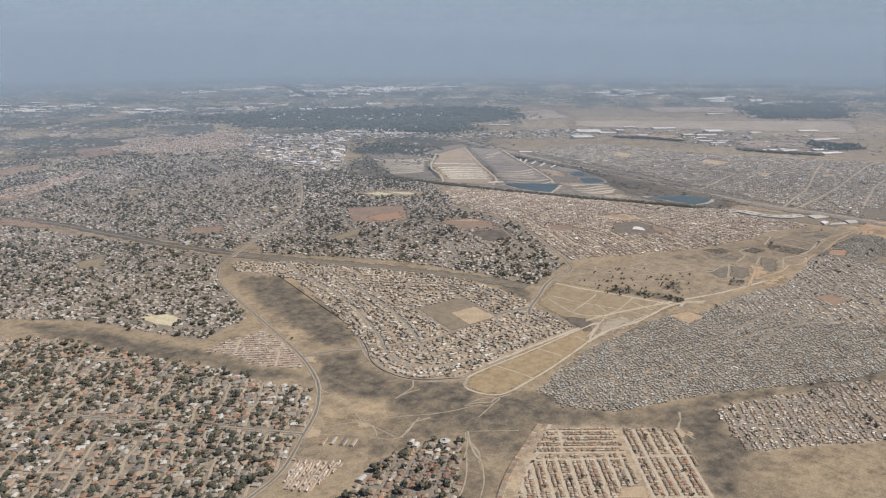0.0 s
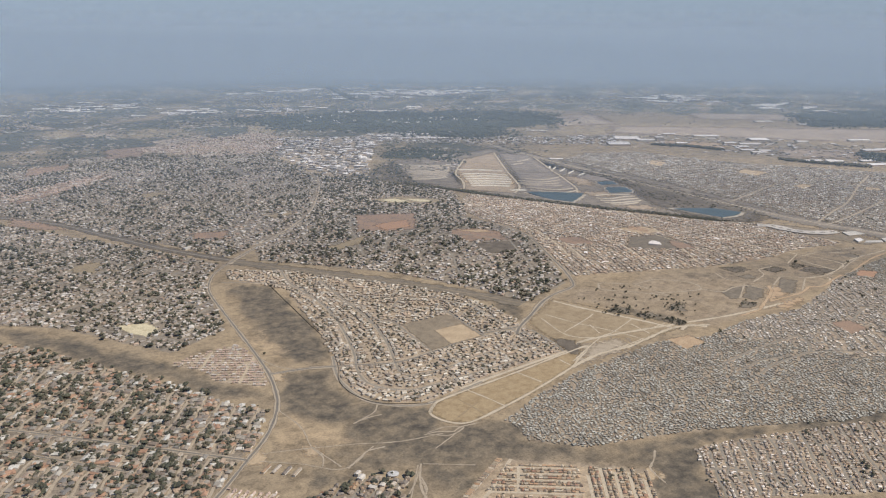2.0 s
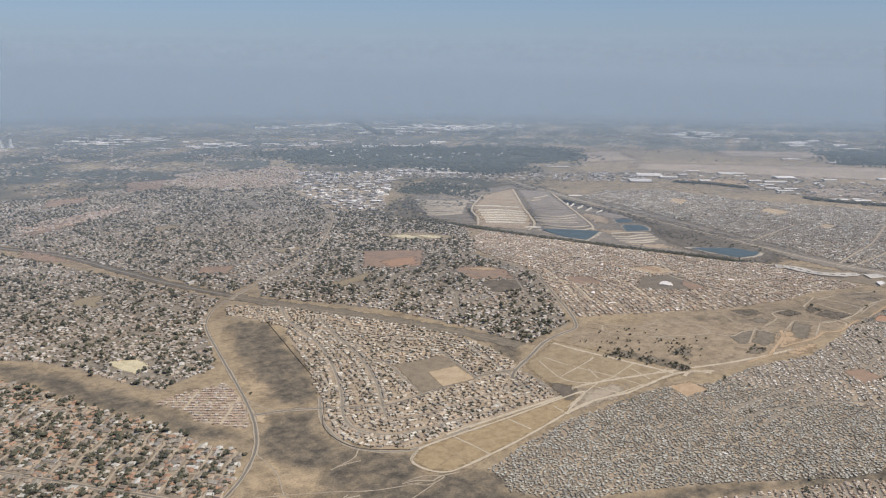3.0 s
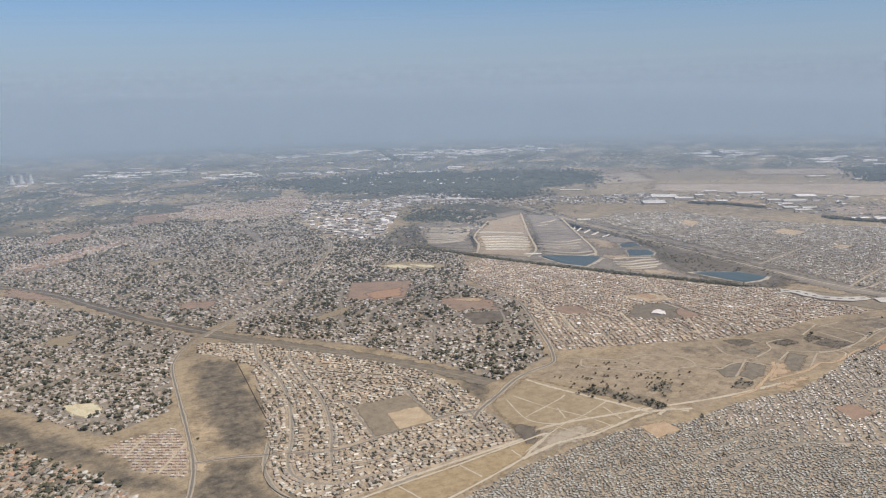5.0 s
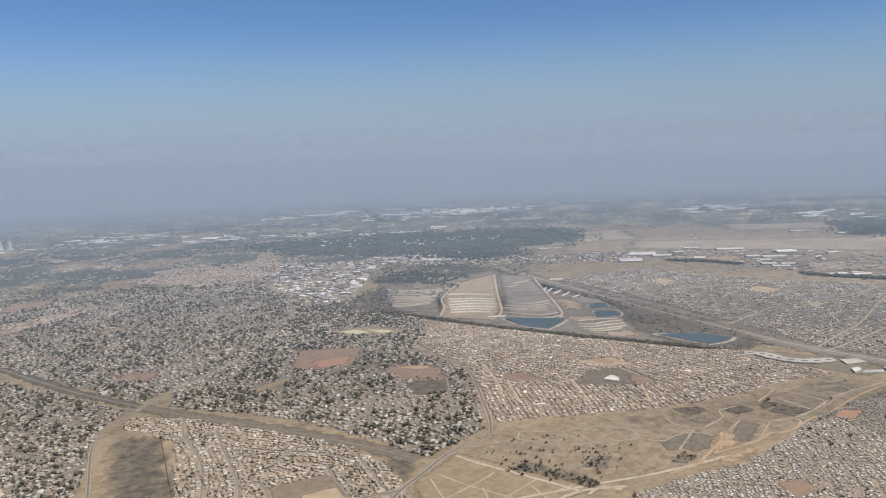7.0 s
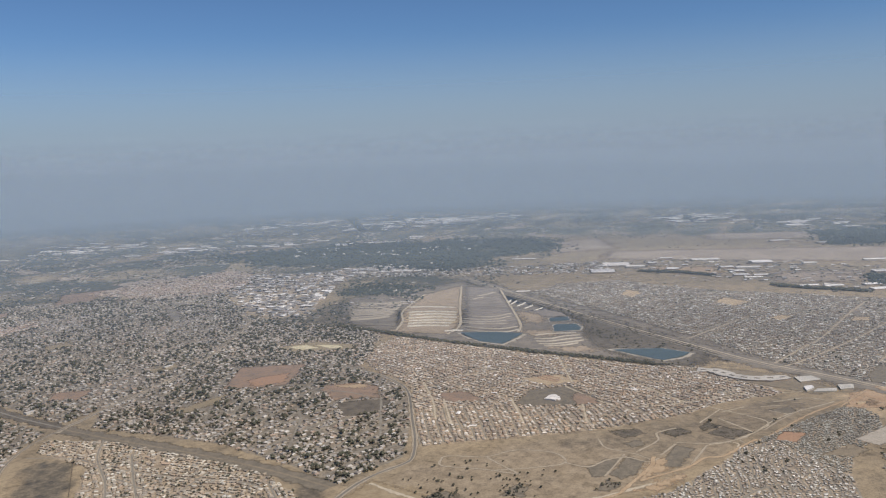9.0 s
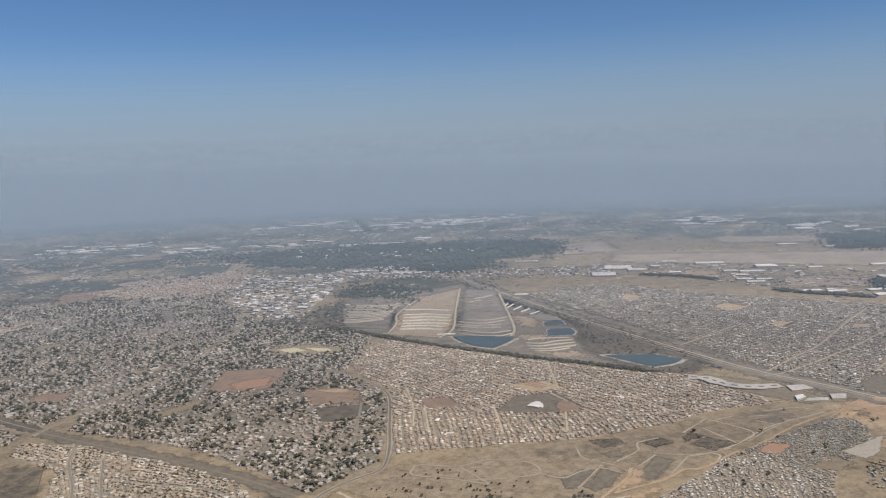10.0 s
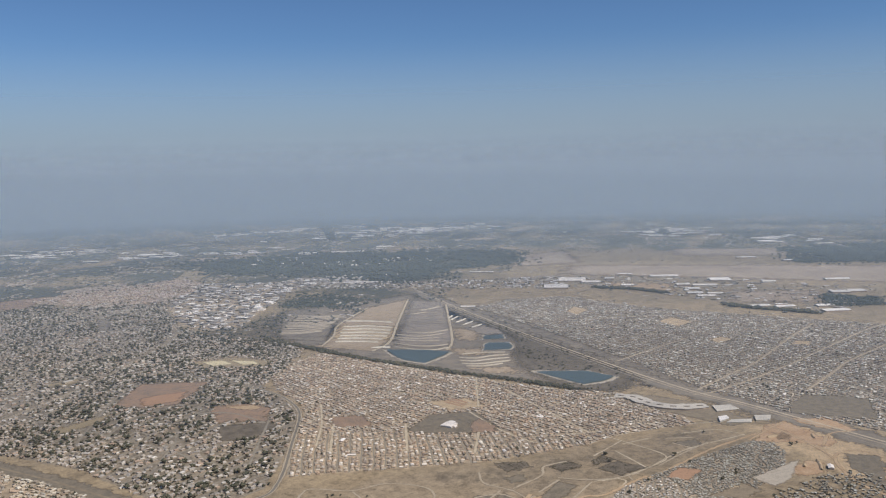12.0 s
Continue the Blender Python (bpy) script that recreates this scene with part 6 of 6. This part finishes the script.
def single_trees(x, y, size, rng, label="dark dry-season tree with an open rounded crown", group="street and garden trees"):
    z = ground_z(x, y)
    for i in range(len(x)):
        t = tagged(new("tree"), label, "tree", group)
        t.matrix_basis = pose(x[i], y[i], z[i], 0, 0, rng.uniform(0, 360))
        a = new("trunk", unit_mesh("trunk", *TRUNK, BARK))
        a.parent, a.scale = t, (size[i],) * 3
        k = int(rng.integers(0, len(CROWNS)))
        b = new("crown", unit_mesh("crown%d" % k, *CROWNS[k], LEAF))
        b.parent, b.location, b.scale = t, (0, 0, 0.55 * size[i]), (size[i], size[i], size[i] * rng.uniform(0.75, 1.0))


def off_roads(x, y, gap=1.0):
    ok = np.ones(len(x), bool)
    for q in OPEN:
        ok &= ~inside(q, x, y)
    for line, w in ALL_ROADS:
        ok &= line_gap(line, x, y) > w / 2 + gap
    return ok


trng = np.random.default_rng(11)
TX, TY, TS = [], [], []
for (p, rate), big in [*((q, 1.0) for q in TREE_SPOTS), *((q, 0.58) for q in SMALL_SPOTS)]:
    n = int(len(p.x) * rate * 1.15)
    k = trng.integers(0, len(p.x), n)
    a, r = trng.uniform(0, 6.28, n), big * trng.uniform(2.2, 5.0, n)
    x, y = p.x[k] + r * np.cos(a), p.y[k] + r * np.sin(a)
    # gardens are greener in some streets than in others
    ok = off_roads(x, y) & ~STREET_MAP[np.clip(x, 0, 2199).astype(int), np.clip(y, 0, 2199).astype(int)] & (0.7 * ripple(x, y, 30) + 0.9 * ripple(x + 40, y, 95) + trng.normal(0, 0.45, n) > -0.35)
    TX.append(x[ok]), TY.append(y[ok]), TS.append(big * np.clip(trng.lognormal(math.log(2.55), 0.48, ok.sum()), 1.2, 6.5))
TX, TY, TS = map(np.concatenate, (TX, TY, TS))
order = np.argsort(np.hypot(TX - 230, TY - 330))
near, rest = order[:150], order[150:]
single_trees(TX[near], TY[near], TS[near], trng)
joined_trees("garden_trees", TX[rest], TY[rest], TS[rest], "dark dry-season garden trees over the suburbs", trng)


def scatter(poly, count, rng):
    P = np.array(poly, float)
    lo, hi = P.min(0), P.max(0)
    x, y = rng.uniform(lo[0], hi[0], count * 4), rng.uniform(lo[1], hi[1], count * 4)
    ok = inside(poly, x, y)
    return x[ok][:count], y[ok][:count]


# the wooded stream bank and scattered bushes on the common
for p, count in zip(BUSH_SPOTS, (40, 14, 34, 22, 12)):
    x, y = scatter(p, count, trng)
    single_trees(x, y, trng.uniform(1.0, 2.6, len(x)), trng, "dark bushy tree on scorched grassland", "trees on the common")
bx, by = np.concatenate([c[:, 0] for c in BACK_TREES]), np.concatenate([c[:, 1] for c in BACK_TREES])
joined_trees("garden_trees", bx, by, trng.uniform(1.0, 2.0, len(bx)), "small dark garden trees behind houses", trng)
x, y = scatter([(655, 500), (700, 490), (720, 430), (670, 400), (640, 440), (620, 490)], 45, trng)
single_trees(x, y, trng.uniform(1.2, 2.4, len(x)), trng, "small dark bush on dry grassland", "trees on the common")
for p, count in [([(620, 473), (641, 448), (625, 429), (607, 447)], 15), ([(634, 437), (664, 408), (650, 394), (623, 419)], 18), ([(685, 458), (706, 446), (672, 414), (660, 426)], 10), ([(639, 498), (661, 463), (642, 447), (622, 476)], 8)]:
    x, y = scatter(p, count, trng)
    single_trees(x, y, trng.uniform(1.2, 2.6, len(x)), trng, "dark bushy tree on dry grassland", "trees on the common")
# belt of trees along the mine
c = curve_through(TREE_BELT, 1.2)
k = trng.integers(0, len(c), 900)
x, y = c[k, 0] + trng.normal(0, 3.5, 900), c[k, 1] + trng.normal(0, 3.5, 900)
joined_trees("tree_belt", x, y, trng.uniform(2.8, 5.5, 900), "dense dark belt of trees beside the mine land", trng)
for poly, count, size in ((WOOD_FAR, 6500, (6, 11)), (WOOD_TIP, 520, (4, 7)), (WOOD_STREAM, 240, (2.5, 5)), (WOOD_EAST, 3000, (6, 10)), *((q, 420, (4, 8)) for q in WOOD_SMALL)):
    x, y = scatter(poly, count, trng)
    # the border of a wood is uneven, with stray trees beyond it
    fray = 0.035 * math.hypot(np.ptp(x), np.ptp(y))
    x, y = x + trng.normal(0, fray, len(x)), y + trng.normal(0, fray, len(x))
    ok = ripple(x, y, 60) + 0.5 * ripple(x, y, 23) + trng.normal(0, 0.3, len(x)) > -0.45
    x, y = x[ok], y[ok]
    joined_trees("woodland", x, y, trng.uniform(*size, len(x)), "distant woodland with blue-grey haze painted into its leaves", trng, leaf=HAZY_LEAF)
for line in TREE_ROWS:
    c = curve_through(line, 1.5)
    k = trng.integers(0, len(c), 240)
    x, y = c[k, 0] + trng.normal(0, 3.0, 240), c[k, 1] + trng.normal(0, 3.0, 240)
    joined_trees("tree_belt", x, y, trng.uniform(4, 9, 240), "dark row of trees along the edge of a township", trng)
x, y = scatter(MINE_BURN, 520, trng)
ok = ~(inside(POND_A, x, y) | inside(POND_B, x, y) | inside(POND_C, x, y)) & (line_gap(POND_C, x, y, True) > 6) & (ripple(x, y, 40) + trng.normal(0, 0.3, len(x)) > 0.0)
x, y = x[ok], y[ok]
joined_trees("bushes", x, y, trng.uniform(1.5, 4, len(x)), "dark bushes on burnt mine land", trng)

# ---------------------------------------------------------------- the far plain
def far_spots(count, near, far, rng, cluster):
    """Places over the far plain, in clusters, clear of the nearer quarters."""
    a = np.radians(rng.uniform(-8, 78, count))
    r = np.sqrt(rng.uniform(near ** 2, far ** 2, count))
    x, y = 210 + r * np.sin(a), -30 + r * np.cos(a)
    ok = ripple(x + 91, y + 17, cluster) + rng.normal(0, 0.25, count) > 0.15
    side = np.degrees(np.arctan2(x - 210, y + 30))
    ok &= (side < 40) | (rng.random(count) < 0.16) | (np.hypot(x, y) > 2500)
    for q in (SUBURB_NW, SUBURB_N, WORKS, FAR_TOWN, *PINK_FAR, TIP_TAN, TIP_GREY, TIP_WEST, TIP_EAST, MINE_BURN, TOWNSHIP, SUBURB_HILL, WOOD_FAR, *TAN_FIELDS):
        ok &= ~inside(q, x, y)
    return x[ok], y[ok]


x, y = far_spots(90000, 1350, 4300, trng, 120)
joined_trees("far_trees", x, y, trng.uniform(4, 8, len(x)), "clumps of trees over the far plain, leaves tinted blue-grey for haze", trng, clumps=2, flat=0.5, leaf=HAZY_LEAF)
x, y = far_spots(30000, 1350, 3500, trng, 70)
n = len(x)
w = trng.uniform(4, 8.5, n)
joined_houses("far_houses", Plot(x, y, trng.uniform(0, 3.14, n), w, w * 0.7, 1.1, 0.6, trng.uniform(0, .3, n)), ROOF_LEAFY, WALL_PLASTER, "distant houses scattered over the hazy plain", "houses")
for cx, cy, sx, sy, count in ((1945, 2460, 420, 130, 16), (2467, 1861, 200, 100, 8), (1650, 2900, 320, 90, 14), (1830, 2600, 330, 110, 22), (2080, 2470, 260, 90, 14), (2470, 1800, 130, 160, 10), (2540, 1450, 120, 150, 8), (820, 2640, 200, 120, 18), (1030, 2340, 120, 90, 9), (1250, 2250, 160, 60, 5), (1500, 2060, 150, 60, 4)):
    count *= 2
    x, y = trng.normal(cx, sx / 2, count), trng.normal(cy, sy / 2, count)
    w = trng.uniform(16, 50, count)
    p = Plot(x, y, radians(142) + trng.normal(0, 0.12, count), w, w * trng.uniform(0.32, 0.5, count), trng.uniform(2, 3.4, count), 0.8, 0.0)
    near, rest = near_first(p, (1500, 1500), count * 2 // 3)
    single_houses("shed", near, ROOF_WHITE, ROOF_SHED, "distant white-roofed warehouse in haze", "warehouse", "far warehouses", 0.8)
    joined_houses("shed_mass", rest, ROOF_WHITE, ROOF_SHED, "distant white-roofed warehouses in haze, many more", "warehouse", 0.8)
x, y = scatter([(1600, 2400), (1622, 2395), (1870, 2940), (1845, 2955)], 300, trng)
joined_trees("woodland", x, y, trng.uniform(10, 16, len(x)), "dark strip of tall trees between warehouses", trng)
for p in BURN_PLOTS:
    x, y = scatter(p, 70, trng)
    joined_trees("bushes", x, y, trng.uniform(0.6, 1.3, len(x)), "scorched scrub on a burnt plot", trng)
for cx, cy, count in ((1330, 1800, 26), (1480, 1760, 18), (1240, 1960, 22)):
    x, y = trng.normal(cx, 60, count), trng.normal(cy, 45, count)
    w = trng.uniform(6, 14, count)
    joined_houses("far_houses", Plot(x, y, radians(140) + trng.normal(0, 0.3, count), w, w * 0.5, 3.0, 1.0, trng.uniform(0, .2, count)), ROOF_WHITE, WALL_PLASTER, "pale buildings in a clearing of dark woodland", "houses")

# hedges between the eastern plots, and lone trees by the common
for line in ([(960, 314), (963, 288)], [(976, 316), (970, 288)], [(989, 309), (976, 283)], [(1002, 302), (986, 281)], [(991, 316), (1010, 296)], [(950, 318), (952, 290)]):
    c = curve_through(line, 0.8)
    tagged(joined_trees("hedge", c[:, 0] + trng.normal(0, 0.2, len(c)), c[:, 1], trng.uniform(0.9, 1.5, len(c)), "dark straight hedge between plots", trng), "dark straight hedge between plots", "hedge", "", "stuff")
lone = np.array([(953, 355), (950, 412), (1047, 373), (1055, 373), (935, 352), (859, 373), (1018, 440), (905, 445), (348, 560)], float)
single_trees(lone[:, 0], lone[:, 1], trng.uniform(2.4, 3.8, len(lone)), trng, "lone dark tree on open ground", "trees on the common")

# fields of bare and grassy ground over the far plain
frng = np.random.default_rng(29)
for k in range(22):
    a, r = radians(frng.uniform(-4, 40)), math.sqrt(frng.uniform(1350 ** 2, 2900 ** 2))
    cx, cy = 210 + r * math.sin(a), -30 + r * math.cos(a)
    if any(inside(q, np.array([cx]), np.array([cy]))[0] for q in (SUBURB_NW, SUBURB_N, WORKS, FAR_TOWN, STRIP_TOWN, TOWNSHIP, WOOD_FAR, WOOD_EAST, MINE_LAND)):
        continue
    w, d, q = frng.uniform(18, 55), frng.uniform(25, 75), radians(frng.uniform(0, 180))
    corners = [(cx + math.cos(q) * u * w - math.sin(q) * v * d, cy + math.sin(q) * u * w + math.cos(q) * v * d) for u, v in ((-1, -0.8), (0.9, -1), (1, 0.9), (-0.8, 1))]
    patch("field", corners, (TANFIELD, BROWN, SCRUB, TANFIELD, DRY)[k % 5], 0.25 + 0.01 * k, ("tan dry field on the far plain", "brown fallow field on the far plain", "dark rough field on the far plain", "tan dry field on the far plain", "yellow-brown dry field on the far plain")[k % 5], wobble=12, soft=14)
